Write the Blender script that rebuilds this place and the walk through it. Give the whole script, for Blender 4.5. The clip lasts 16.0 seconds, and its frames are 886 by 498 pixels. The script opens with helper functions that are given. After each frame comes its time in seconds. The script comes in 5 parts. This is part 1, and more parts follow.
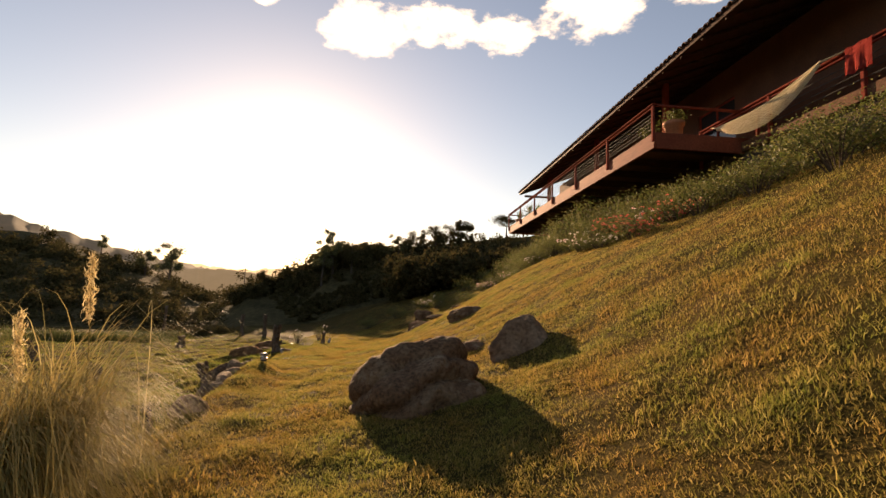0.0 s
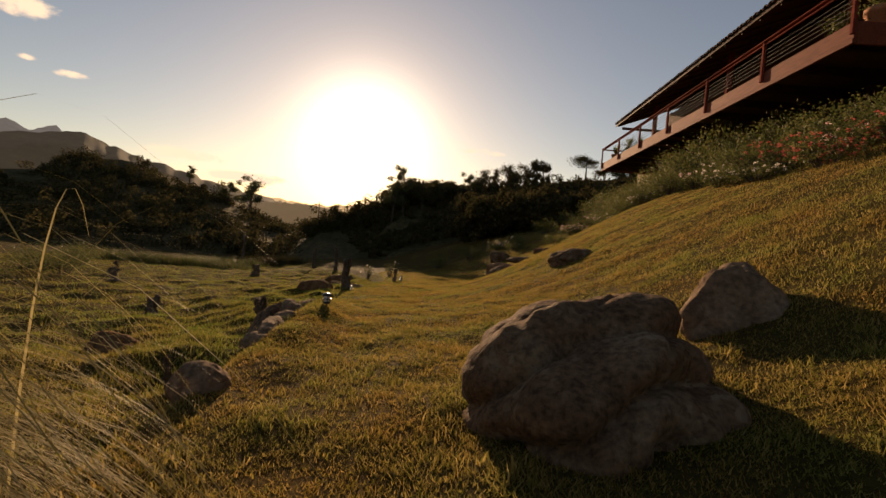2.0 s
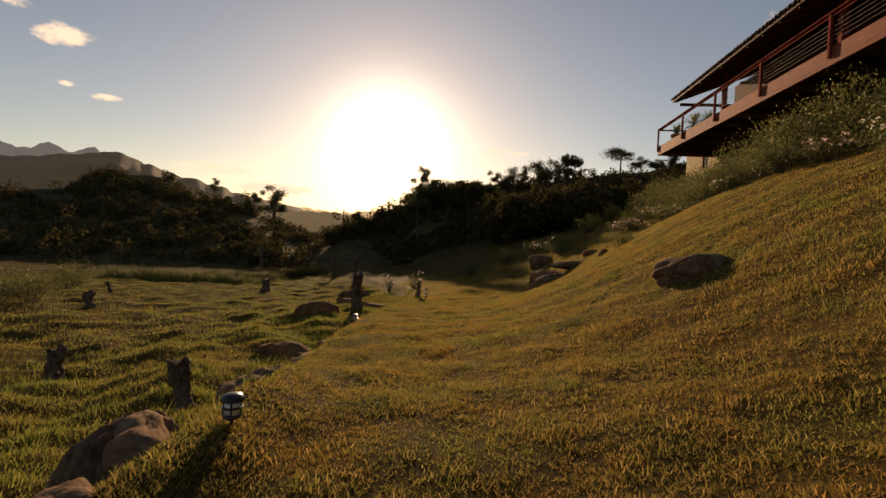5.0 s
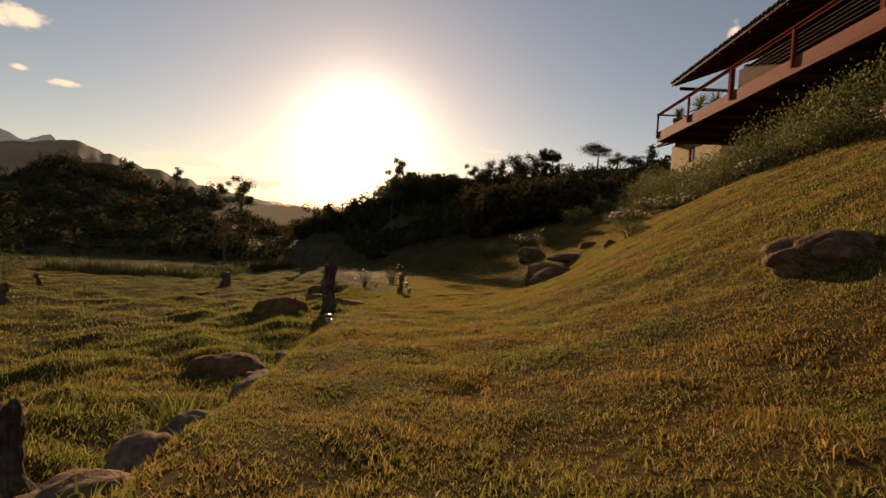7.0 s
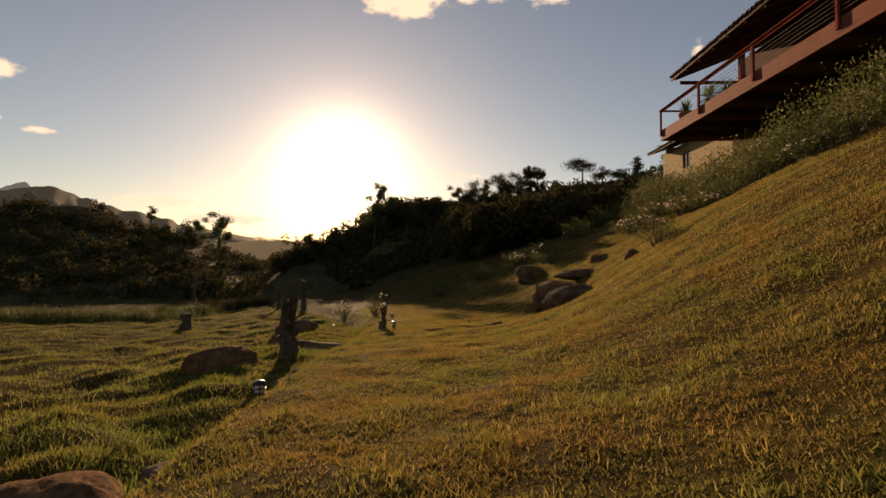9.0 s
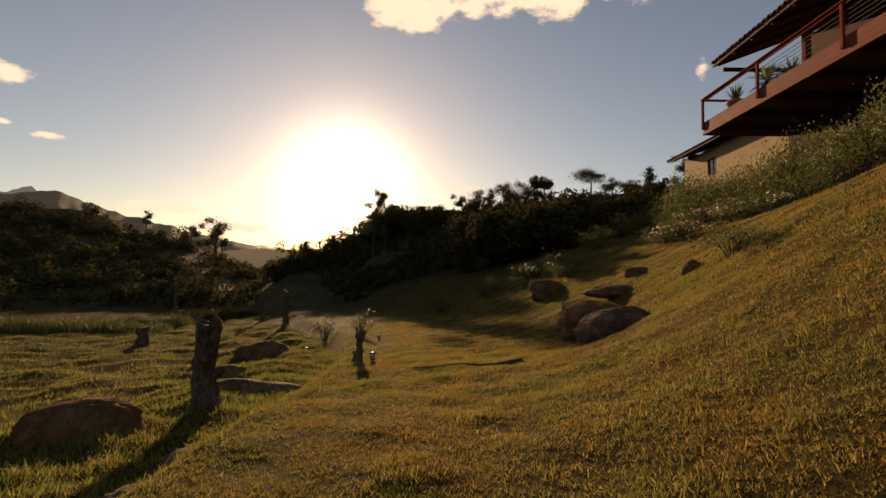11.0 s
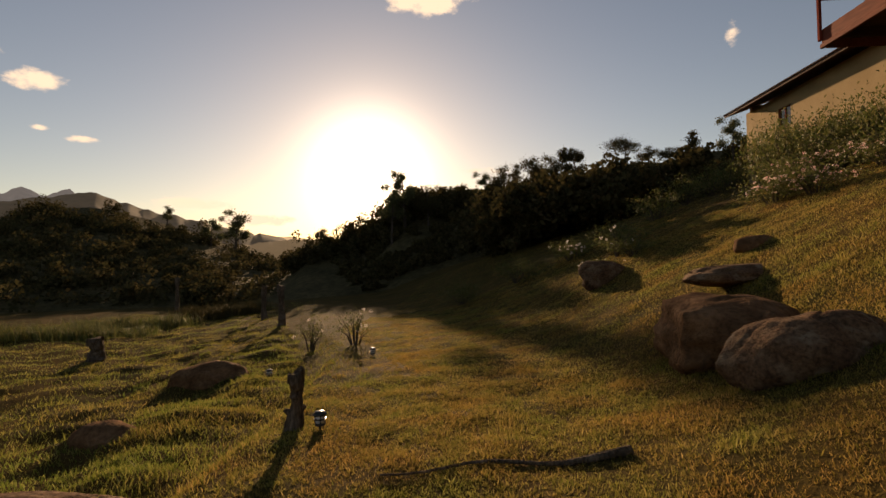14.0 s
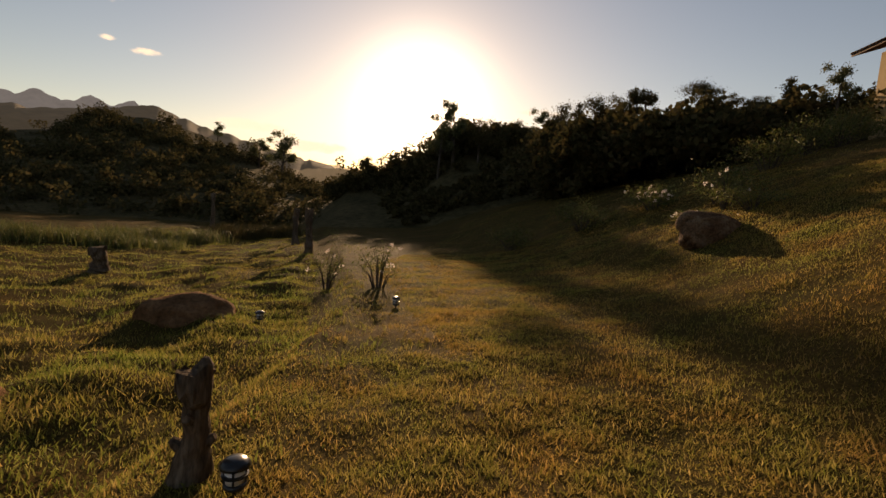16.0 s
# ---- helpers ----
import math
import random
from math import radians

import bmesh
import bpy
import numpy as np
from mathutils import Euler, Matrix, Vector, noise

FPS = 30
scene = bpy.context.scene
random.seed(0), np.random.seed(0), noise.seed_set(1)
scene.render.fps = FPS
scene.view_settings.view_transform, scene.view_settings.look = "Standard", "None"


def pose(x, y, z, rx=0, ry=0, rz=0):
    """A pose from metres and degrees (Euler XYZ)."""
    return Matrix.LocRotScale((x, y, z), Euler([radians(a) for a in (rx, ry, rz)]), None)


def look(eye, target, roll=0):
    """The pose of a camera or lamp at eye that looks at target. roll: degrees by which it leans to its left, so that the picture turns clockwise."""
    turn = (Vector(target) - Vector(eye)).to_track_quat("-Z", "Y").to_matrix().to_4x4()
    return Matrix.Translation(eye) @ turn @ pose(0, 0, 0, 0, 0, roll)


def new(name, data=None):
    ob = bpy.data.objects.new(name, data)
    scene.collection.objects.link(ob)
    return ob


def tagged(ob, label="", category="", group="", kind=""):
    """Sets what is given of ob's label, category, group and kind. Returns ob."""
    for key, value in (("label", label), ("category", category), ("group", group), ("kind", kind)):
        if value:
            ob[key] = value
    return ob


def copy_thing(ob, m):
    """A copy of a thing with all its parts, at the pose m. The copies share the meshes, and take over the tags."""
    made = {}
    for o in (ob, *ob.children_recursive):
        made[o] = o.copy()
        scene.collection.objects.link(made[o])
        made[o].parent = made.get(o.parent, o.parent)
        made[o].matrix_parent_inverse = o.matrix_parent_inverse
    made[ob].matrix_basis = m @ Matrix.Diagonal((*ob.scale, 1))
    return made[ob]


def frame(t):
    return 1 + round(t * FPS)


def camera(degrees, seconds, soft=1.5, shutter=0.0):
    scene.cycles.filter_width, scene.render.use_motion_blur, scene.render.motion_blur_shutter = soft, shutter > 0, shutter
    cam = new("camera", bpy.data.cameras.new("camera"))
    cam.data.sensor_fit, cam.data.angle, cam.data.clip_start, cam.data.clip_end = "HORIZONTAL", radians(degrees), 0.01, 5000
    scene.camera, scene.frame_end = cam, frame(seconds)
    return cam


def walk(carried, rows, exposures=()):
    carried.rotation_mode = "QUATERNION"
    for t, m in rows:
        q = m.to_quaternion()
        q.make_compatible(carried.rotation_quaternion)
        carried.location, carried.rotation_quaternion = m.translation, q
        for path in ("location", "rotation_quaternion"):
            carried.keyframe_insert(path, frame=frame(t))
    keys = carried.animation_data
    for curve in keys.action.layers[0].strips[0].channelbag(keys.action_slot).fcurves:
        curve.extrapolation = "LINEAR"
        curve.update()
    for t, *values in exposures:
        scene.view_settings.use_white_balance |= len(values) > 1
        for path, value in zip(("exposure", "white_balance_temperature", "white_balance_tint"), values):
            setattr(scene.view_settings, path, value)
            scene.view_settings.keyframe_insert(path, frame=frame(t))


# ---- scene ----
cam = camera(85.1, 16.0)
PATH = [
    (0, (0.723, 0.645, -1.408), (0.892, 2.627, -1.197), 2.1),
    (0.5, (0.458, 1.21, -1.557), (0.489, 3.203, -1.401), 3.2),
    (1, (0.424, 2.025, -1.619), (0.363, 4.024, -1.596), 0.0),
    (1.5, (0.331, 2.595, -1.585), (0.226, 4.591, -1.654), 3.5),
    (2, (0.172, 3.219, -1.581), (0.079, 5.216, -1.626), 4.9),
    (2.5, (0.115, 3.861, -1.634), (-0.084, 5.847, -1.765), 2.4),
    (3, (0.001, 4.5, -1.581), (-0.225, 6.485, -1.675), 5.2),
    (3.5, (-0.138, 5.178, -1.529), (-0.3, 7.171, -1.565), 5.5),
    (4, (-0.187, 5.81, -1.558), (-0.437, 7.793, -1.632), 1.0),
    (4.5, (-0.215, 6.507, -1.585), (-0.481, 8.489, -1.636), 1.4),
    (5, (-0.234, 7.252, -1.526), (-0.439, 9.241, -1.566), 2.7),
    (7.5, (-1.013, 10.132, -1.936), (-1.078, 12.131, -1.985), 2.7),
    (8, (-0.976, 10.804, -1.994), (-1.146, 12.797, -1.98), -1.4),
    (8.5, (-1.04, 11.647, -2.04), (-1.198, 13.64, -1.98), 1.8),
    (9, (-1.143, 12.412, -2.028), (-1.177, 14.411, -1.968), 0.1),
    (9.5, (-1.145, 13.089, -1.998), (-1.339, 15.079, -2.02), -0.7),
    (10, (-1.375, 14.023, -2.075), (-1.439, 16.019, -1.953), 1.8),
    (12.5, (-0.673, 17.981, -1.987), (-0.698, 19.98, -1.906), 0.6),
    (13, (-0.756, 18.796, -1.983), (-0.843, 20.792, -1.895), -5.5),
    (13.5, (-0.922, 19.594, -2.0), (-1.103, 21.584, -1.915), -0.4),
    (14, (-1.003, 20.324, -2.043), (-1.154, 22.318, -1.998), -1.0),
    (14.5, (-1.103, 21.063, -2.052), (-1.375, 23.044, -2.091), -0.1),
    (15, (-1.158, 21.777, -2.09), (-1.279, 23.774, -2.067), 0.9),
    (15.5, (-1.31, 22.516, -2.204), (-1.531, 24.504, -2.233), 1.7),
    (16, (-1.424, 23.198, -2.281), (-1.742, 25.161, -2.487), 4.2),
]
walk(cam, [(t, look(eye, target, roll)) for t, eye, target, roll in PATH],
     exposures=[(0.0, 1.18, 8700, 26), (0.5, 0.86, 8700, 26), (1.0, 0.54, 8700, 25), (1.5, 0.28, 8700, 25), (14.5, 0.3, 8700, 25), (16.0, 0.42, 8700, 25)])

# ---- world, sun, exposure ----
SUN_AZ, SUN_EL = -12.8, 11.8      # degrees from +y (positive to +x), degrees up
world = bpy.data.worlds.new("world")
scene.world = world
world.use_nodes = True
wn = world.node_tree
wn.nodes.clear()
w_out = wn.nodes.new("ShaderNodeOutputWorld")
w_bg = wn.nodes.new("ShaderNodeBackground")
w_sky = wn.nodes.new("ShaderNodeTexSky")
w_sky.sky_type = "NISHITA"
w_sky.sun_disc = False
w_sky.sun_elevation = radians(SUN_EL)
w_sky.sun_rotation = radians(SUN_AZ)
w_sky.air_density, w_sky.dust_density, w_sky.ozone_density = 1.0, 0.28, 1.5
w_bg.inputs["Strength"].default_value = 0.08
wn.links.new(w_sky.outputs[0], w_bg.inputs[0])


def sky_math(op, a, b=None):
    n = wn.nodes.new("ShaderNodeMath")
    n.operation = op
    for i, v in enumerate((a, b)):
        if v is None:
            continue
        if isinstance(v, (int, float)):
            n.inputs[i].default_value = v
        else:
            wn.links.new(v, n.inputs[i])
    return n.outputs[0]


def sky_dot(v, vec):
    n = wn.nodes.new("ShaderNodeVectorMath")
    n.operation = "DOT_PRODUCT"
    wn.links.new(v, n.inputs[0])
    n.inputs[1].default_value = vec
    return n.outputs["Value"]


# cumulus overhead, scraps and thin streaks near the hills: azimuth, elevation, half width, half height, weight
CLOUDS = [(-5, 29.8, 7.0, 3.6, 1.0), (3, 30.8, 6, 3.0, 1.0), (11.7, 30.0, 4.2, 3.4, 1.0), (22, 31.8, 8, 3.8, 1.0), (33, 33, 8, 3.5, 1.0), (-17.7, 31, 2.0, 1.2, 0.8),
          (-44.6, 16.7, 3.2, 1.5, 0.85), (-48.0, 18.6, 3.0, 1.0, 0.75), (-41.0, 11.9, 2.2, 0.5, 0.7), (-44.5, 12.6, 1.2, 0.4, 0.6), (-32, 6.4, 7.5, 1.0, 0.95), (-25, 4.8, 6.0, 0.9, 0.9), (1.5, 10.4, 5.0, 0.7, 0.8), (27.3, 21.5, 1.0, 2.2, 0.62)]
w_co = wn.nodes.new("ShaderNodeTexCoord")
direction = w_co.outputs["Generated"]
cover = 0.0
for az, el, wide, high, weight in CLOUDS:
    a, e = radians(az), radians(el)
    east = (math.cos(a), -math.sin(a), 0)
    up = (-math.sin(a) * math.sin(e), -math.cos(a) * math.sin(e), math.cos(e))
    u = sky_math("DIVIDE", sky_dot(direction, east), math.sin(radians(wide)))
    v = sky_math("DIVIDE", sky_dot(direction, up), math.sin(radians(high)))
    r2 = sky_math("ADD", sky_math("MULTIPLY", u, u), sky_math("MULTIPLY", v, v))
    cover = sky_math("MAXIMUM", sky_math("MULTIPLY", sky_math("SUBTRACT", 1.0, r2), weight), cover)
w_map = wn.nodes.new("ShaderNodeMapping")
w_map.inputs["Scale"].default_value = (1, 1, 1.8)
wn.links.new(direction, w_map.inputs[0])
w_noise = wn.nodes.new("ShaderNodeTexNoise")
w_noise.inputs["Scale"].default_value, w_noise.inputs["Detail"].default_value, w_noise.inputs["Roughness"].default_value = 13.0, 8, 0.62
wn.links.new(w_map.outputs[0], w_noise.inputs["Vector"])
density = sky_math("ADD", cover, sky_math("MULTIPLY", sky_math("SUBTRACT", w_noise.outputs[0], 0.5), 2.2))
w_range = wn.nodes.new("ShaderNodeMapRange")
w_range.interpolation_type = "SMOOTHSTEP"
w_range.inputs["From Min"].default_value, w_range.inputs["From Max"].default_value = 0.42, 0.85
wn.links.new(density, w_range.inputs[0])
has_cloud = sky_math("MULTIPLY", w_range.outputs[0], sky_math("MINIMUM", sky_math("MULTIPLY", cover, 4.0), 1.0))
w_cloud = wn.nodes.new("ShaderNodeBackground")
w_cloud.inputs[0].default_value = (1.0, 0.90, 0.74, 1)
w_cloud.inputs[1].default_value = 0.85
# bright haze close round the low sun
a, e = radians(SUN_AZ), radians(SUN_EL - 1.5)
toward = sky_dot(direction, (math.sin(a) * math.cos(e), math.cos(a) * math.cos(e), math.sin(e)))
away = sky_math("SUBTRACT", 1.0, toward)
aureole = sky_math("POWER", 2.718, sky_math("MULTIPLY", away, -225.0))
w_haze = wn.nodes.new("ShaderNodeBackground")
w_haze.inputs[0].default_value = (1.0, 0.93, 0.80, 1)
wn.links.new(sky_math("MULTIPLY", aureole, 1.4), w_haze.inputs[1])
w_add = wn.nodes.new("ShaderNodeAddShader")
w_mix = wn.nodes.new("ShaderNodeMixShader")
wn.links.new(has_cloud, w_mix.inputs[0])
wn.links.new(w_bg.outputs[0], w_add.inputs[0])
wn.links.new(w_haze.outputs[0], w_add.inputs[1])
wn.links.new(w_add.outputs[0], w_mix.inputs[1])
wn.links.new(w_cloud.outputs[0], w_mix.inputs[2])
wn.links.new(w_mix.outputs[0], w_out.inputs[0])

sun_data = bpy.data.lights.new("sun", "SUN")
sun_data.energy, sun_data.angle, sun_data.color = 5.0, radians(0.6), (1.0, 0.80, 0.55)
sun = new("sun", sun_data)
_a, _e = radians(SUN_AZ), radians(SUN_EL)
sun_dir = Vector((math.sin(_a) * math.cos(_e), math.cos(_a) * math.cos(_e), math.sin(_e)))
sun.matrix_world = look(sun_dir * 200, (0, 0, 0))


# ---- the shape of the land ----
def sstep(v):
    v = np.clip(v, 0, 1)
    return v * v * (3 - 2 * v)


def softplus(v, w):
    return w * np.logaddexp(0, v / w)


def edge_x(y):
    """The lawn's left edge, where it drops to the meadow."""
    return -1.35 - 0.152 * softplus(y - 6, 1.5) + 0.192 * softplus(y - 18, 1.5) - 0.5 * softplus(y - 29, 3.0)


def lawn_z(y):
    """The lawn's height along the walked line."""
    return -2.77 - 0.062 * softplus(y - 8, 1.2) + 0.06 * softplus(y - 60, 10)


def ground(x, y):
    """Height of the land; takes numbers or arrays."""
    x, y = np.asarray(x, float), np.asarray(y, float)
    d = x - edge_x(y)
    right = np.maximum(d, 0)
    steep = 0.5 + 0.08 * np.exp(-((y - 24) / 4.5) ** 2) + 0.10 * np.exp(-((y - 2) / 6.5) ** 2)
    z = lawn_z(y) + 0.07 * right + steep * softplus(right - 3.3 - 0.14 * softplus(y - 19, 1.5), 0.7) - 0.003
    z = z - (0.27 + steep - 0.5) * softplus(right - 12, 2) - 0.26 * softplus(right - 30, 4)
    z = z + 0.24 * np.exp(-((d - 0.12) / 0.42) ** 2 - ((y - 9.7) / 2.4) ** 2)
    z = z - 0.26 * np.exp(-((x - 2.2) / 1.7) ** 2 - ((y - 26) / 2.8) ** 2)
    left = np.maximum(-d, 0)
    z = z - (0.50 * sstep(left / 0.55) - 0.14 * sstep((left - 0.6) / 1.3)) * (1 - 0.45 * sstep((y - 16) / 6)) - 0.16 * softplus(left - 0.7, 0.5) + 0.17 * softplus(left - 6, 2)
    z = z + sstep(left / 1.5) * np.exp(-(left / 30) ** 2) * (0.13 * np.sin(x * 1.6 + 0.4 * y + 0.9 * np.sin(y * 1.1)) * np.sin(y * 1.7 + 0.8 * np.sin(x * 1.3)) + 0.05 * np.sin(x * 4.3 - y * 2.1 + 1.2 * np.sin(x * 1.9 + y * 0.7)) * np.sin(y * 5.0 + x * 1.2))
    near = np.exp(-((x / 40) ** 2 + ((y - 15) / 45) ** 2))
    z = z + near * (0.034 * np.sin(x * 1.1 + y * 0.63 + 1.0) * np.sin(y * 0.8 - x * 0.47)
                    + 0.024 * np.sin(x * 2.7 - y * 1.9) * np.sin(x * 1.3 + y * 2.9 + 2.0)
                    + 0.014 * np.sin(x * 6.1 + y * 2.2) * np.sin(y * 5.3 - x * 1.7))
    return z


def gz(x, y):
    return float(ground(x, y))


# ---- helpers for building ----
RNG = np.random.default_rng(7)


def root_place(ob):
    p = Vector((0, 0, 0))
    while ob:
        p += ob.location
        ob = ob.parent
    return p


def part(name, bm, material, parent=None, label="", smooth=False):
    """One mesh object from a bmesh in world metres, under a thing or a part."""
    if parent:
        bmesh.ops.translate(bm, verts=bm.verts, vec=-root_place(parent))
    me = bpy.data.meshes.new(name)
    bm.to_mesh(me)
    bm.free()
    if smooth:
        me.shade_smooth()
    me.materials.append(material)
    ob = new(name, me)
    ob.parent = parent
    return tagged(ob, label)


def cloud_mesh(name, verts, faces, material, parent=None, label="", smooth=False):
    """One mesh object from arrays: verts (n, 3), faces (m, k)."""
    me = bpy.data.meshes.new(name)
    verts = np.asarray(verts, np.float32)
    faces = np.asarray(faces, np.int32)
    if parent:
        verts = verts - np.array(root_place(parent), np.float32)
    m, k = faces.shape
    me.vertices.add(len(verts))
    me.vertices.foreach_set("co", verts.ravel())
    me.loops.add(m * k)
    me.loops.foreach_set("vertex_index", faces.ravel())
    me.polygons.add(m)
    me.polygons.foreach_set("loop_start", np.arange(0, m * k, k, dtype=np.int32))
    me.update(calc_edges=True)
    if smooth:
        me.shade_smooth()
    me.materials.append(material)
    ob = new(name, me)
    ob.parent = parent
    return tagged(ob, label)


def thing(name, x, y, z, label, category, group="", kind=""):
    ob = new(name)
    ob.empty_display_size = 0.1
    ob.location = (x, y, z)
    return tagged(ob, label, category, group, kind)


def add_box(bm, x0, x1, y0, y1, z0, z1, bevel=0.0):
    m = Matrix.Translation(((x0 + x1) / 2, (y0 + y1) / 2, (z0 + z1) / 2)) @ Matrix.Diagonal((x1 - x0, y1 - y0, z1 - z0, 1))
    vs = bmesh.ops.create_cube(bm, size=1, matrix=m)["verts"]
    if bevel:
        es = list({e for v in vs for e in v.link_edges})
        bmesh.ops.bevel(bm, geom=es, offset=bevel, segments=1, affect="EDGES")
    return bm


def slab(x0, x1, y0, y1, z0, z1, bevel=0.008):
    return add_box(bmesh.new(), x0, x1, y0, y1, z0, z1, bevel)


def tube(bm, pts, radii, sides=8, rough=0.0, seed=0.0):
    """A closed tapering tube along points."""
    rings = []
    pts = [Vector(p) for p in pts]
    for i, (p, r) in enumerate(zip(pts, radii)):
        d = (pts[min(i + 1, len(pts) - 1)] - pts[max(i - 1, 0)]).normalized()
        a = d.orthogonal().normalized() if abs(d.z) < 0.9 else Vector((1, 0, 0))
        a = (a - d * a.dot(d)).normalized()
        b = d.cross(a)
        ring = []
        for k in range(sides):
            t = 2 * math.pi * k / sides
            q = math.cos(t) * a + math.sin(t) * b
            rr = r * (1 + rough * noise.noise((p + q * r) * (1.2 / max(r, 0.02)) * 0.5 + Vector((seed, seed, 0))))
            ring.append(bm.verts.new(p + q * rr))
        rings.append(ring)
    for r0, r1 in zip(rings, rings[1:]):
        for k in range(sides):
            bm.faces.new((r0[k], r0[(k + 1) % sides], r1[(k + 1) % sides], r1[k]))
    bm.faces.new(list(reversed(rings[0])))
    bm.faces.new(rings[-1])
    return bm


def leaf_cards(centres, size, rng, droop=0.0, slim=0.5):
    """Small pointed leaves, one at each centre, turned at random."""
    n = len(centres)
    a = rng.normal(size=(n, 3))
    a[:, 2] -= droop
    a /= np.linalg.norm(a, axis=1, keepdims=True)
    b = np.cross(a, rng.normal(size=(n, 3)))
    b /= np.linalg.norm(b, axis=1, keepdims=True) + 1e-9
    s = (size * rng.uniform(0.6, 1.3, n))[:, None]
    fold = np.cross(a, b) * s * 0.15
    v = np.stack([centres - a * s * 0.5, centres + b * s * slim * 0.5 + fold, centres + a * s * 0.5, centres - b * s * slim * 0.5 + fold], 1)
    return v.reshape(-1, 3), np.arange(n * 4).reshape(n, 4)


# ---- materials ----
def material(name):
    m = bpy.data.materials.new(name)
    m.use_nodes = True
    return m, m.node_tree, m.node_tree.nodes["Principled BSDF"]


def ramp(nt, source, stops):
    r = nt.nodes.new("ShaderNodeValToRGB")
    el = r.color_ramp.elements
    while len(el) < len(stops):
        el.new(0.5)
    for e, (p, c) in zip(el, stops):
        e.position, e.color = p, (*c, 1)
    nt.links.new(source, r.inputs[0])
    return r.outputs[0]


def noise_at(nt, scale, detail=5, where="Object", rough=0.6, stretch=(1, 1, 1)):
    co = nt.nodes.new("ShaderNodeTexCoord")
    mp = nt.nodes.new("ShaderNodeMapping")
    mp.inputs["Scale"].default_value = stretch
    nt.links.new(co.outputs[where], mp.inputs[0])
    n = nt.nodes.new("ShaderNodeTexNoise")
    n.inputs["Scale"].default_value, n.inputs["Detail"].default_value, n.inputs["Roughness"].default_value = scale, detail, rough
    nt.links.new(mp.outputs[0], n.inputs["Vector"])
    return n.outputs[0]


def mixed(nt, fac, a, b, blend="MIX"):
    m = nt.nodes.new("ShaderNodeMix")
    m.data_type, m.blend_type = "RGBA", blend
    if isinstance(fac, float):
        m.inputs[0].default_value = fac
    else:
        nt.links.new(fac, m.inputs[0])
    nt.links.new(a, m.inputs[6])
    nt.links.new(b, m.inputs[7])
    return m.outputs[2]


def bumped(nt, bsdf, height, strength, distance):
    b = nt.nodes.new("ShaderNodeBump")
    b.inputs["Strength"].default_value, b.inputs["Distance"].default_value = strength, distance
    nt.links.new(height, b.inputs["Height"])
    nt.links.new(b.outputs[0], bsdf.inputs["Normal"])


def surface(name, coarse, fine, s1, s2, rough=0.8, bump=0.4, depth=0.02, metal=0.0, stretch=(1, 1, 1)):
    """Two scales of colour, grain and relief."""
    m, nt, b = material(name)
    c1 = ramp(nt, noise_at(nt, s1, 5, stretch=stretch), coarse)
    n2 = noise_at(nt, s2, 6, stretch=stretch)
    c2 = ramp(nt, n2, fine)
    nt.links.new(mixed(nt, 1.0, c1, c2, "MULTIPLY"), b.inputs["Base Color"])
    b.inputs["Roughness"].default_value, b.inputs["Metallic"].default_value = rough, metal
    if rough > 0.6:
        b.inputs["Specular IOR Level"].default_value = 0.12 if rough < 0.9 else 0.02
    bumped(nt, b, n2, bump, depth)
    return m


def leafy(name, colours, through_share=0.45, patch=0.6, patch_colours=None, rough=0.6, shine=0.12):
    """Leaves and blades: each piece its own shade, light passes through."""
    m, nt, b = material(name)
    geo = nt.nodes.new("ShaderNodeNewGeometry")
    n = len(colours)
    c = ramp(nt, geo.outputs["Random Per Island"], [(i / max(n - 1, 1), col) for i, col in enumerate(colours)])
    if patch_colours:
        nz = noise_at(nt, patch, 4, "Object")
        c = mixed(nt, 1.0, c, ramp(nt, nz, patch_colours), "MULTIPLY")
    nt.links.new(c, b.inputs["Base Color"])
    b.inputs["Roughness"].default_value = rough
    b.inputs["Specular IOR Level"].default_value = shine
    tr = nt.nodes.new("ShaderNodeBsdfTranslucent")
    nt.links.new(c, tr.inputs[0])
    mx = nt.nodes.new("ShaderNodeMixShader")
    mx.inputs[0].default_value = through_share
    nt.links.new(b.outputs[0], mx.inputs[1])
    nt.links.new(tr.outputs[0], mx.inputs[2])
    nt.links.new(mx.outputs[0], nt.nodes["Material Output"].inputs[0])
    return m


def g(v):
    return (v, v, v)


M_SOIL = surface("lawn soil and thatch", [(0.3, (0.05, 0.042, 0.011)), (0.5, (0.085, 0.06, 0.017)), (0.7, (0.125, 0.075, 0.024))],
                 [(0.35, g(0.45)), (0.65, g(1.1))], 0.55, 38.0, 0.95, 0.8, 0.03)
M_LAWN = leafy("lawn blades", [(0.135, 0.142, 0.032), (0.215, 0.188, 0.05), (0.31, 0.243, 0.08), (0.42, 0.325, 0.13)], 0.5, 1.1,
               [(0.36, (0.84, 0.97, 0.78)), (0.5, (1.0, 0.93, 0.86)), (0.64, (1.1, 0.87, 0.78))], rough=0.75, shine=0.04)
M_MEADOW = leafy("meadow blades", [(0.11, 0.125, 0.034), (0.165, 0.172, 0.05), (0.235, 0.215, 0.075), (0.33, 0.265, 0.12)], 0.5, 0.5,
                 [(0.38, (0.82, 1.0, 0.66)), (0.62, (1.1, 0.93, 0.72))], shine=0.04)
M_REED = leafy("reed blades", [(0.30, 0.22, 0.08), (0.38, 0.29, 0.12), (0.22, 0.19, 0.06), (0.50, 0.40, 0.19)], 0.42, rough=0.6, shine=0.05)
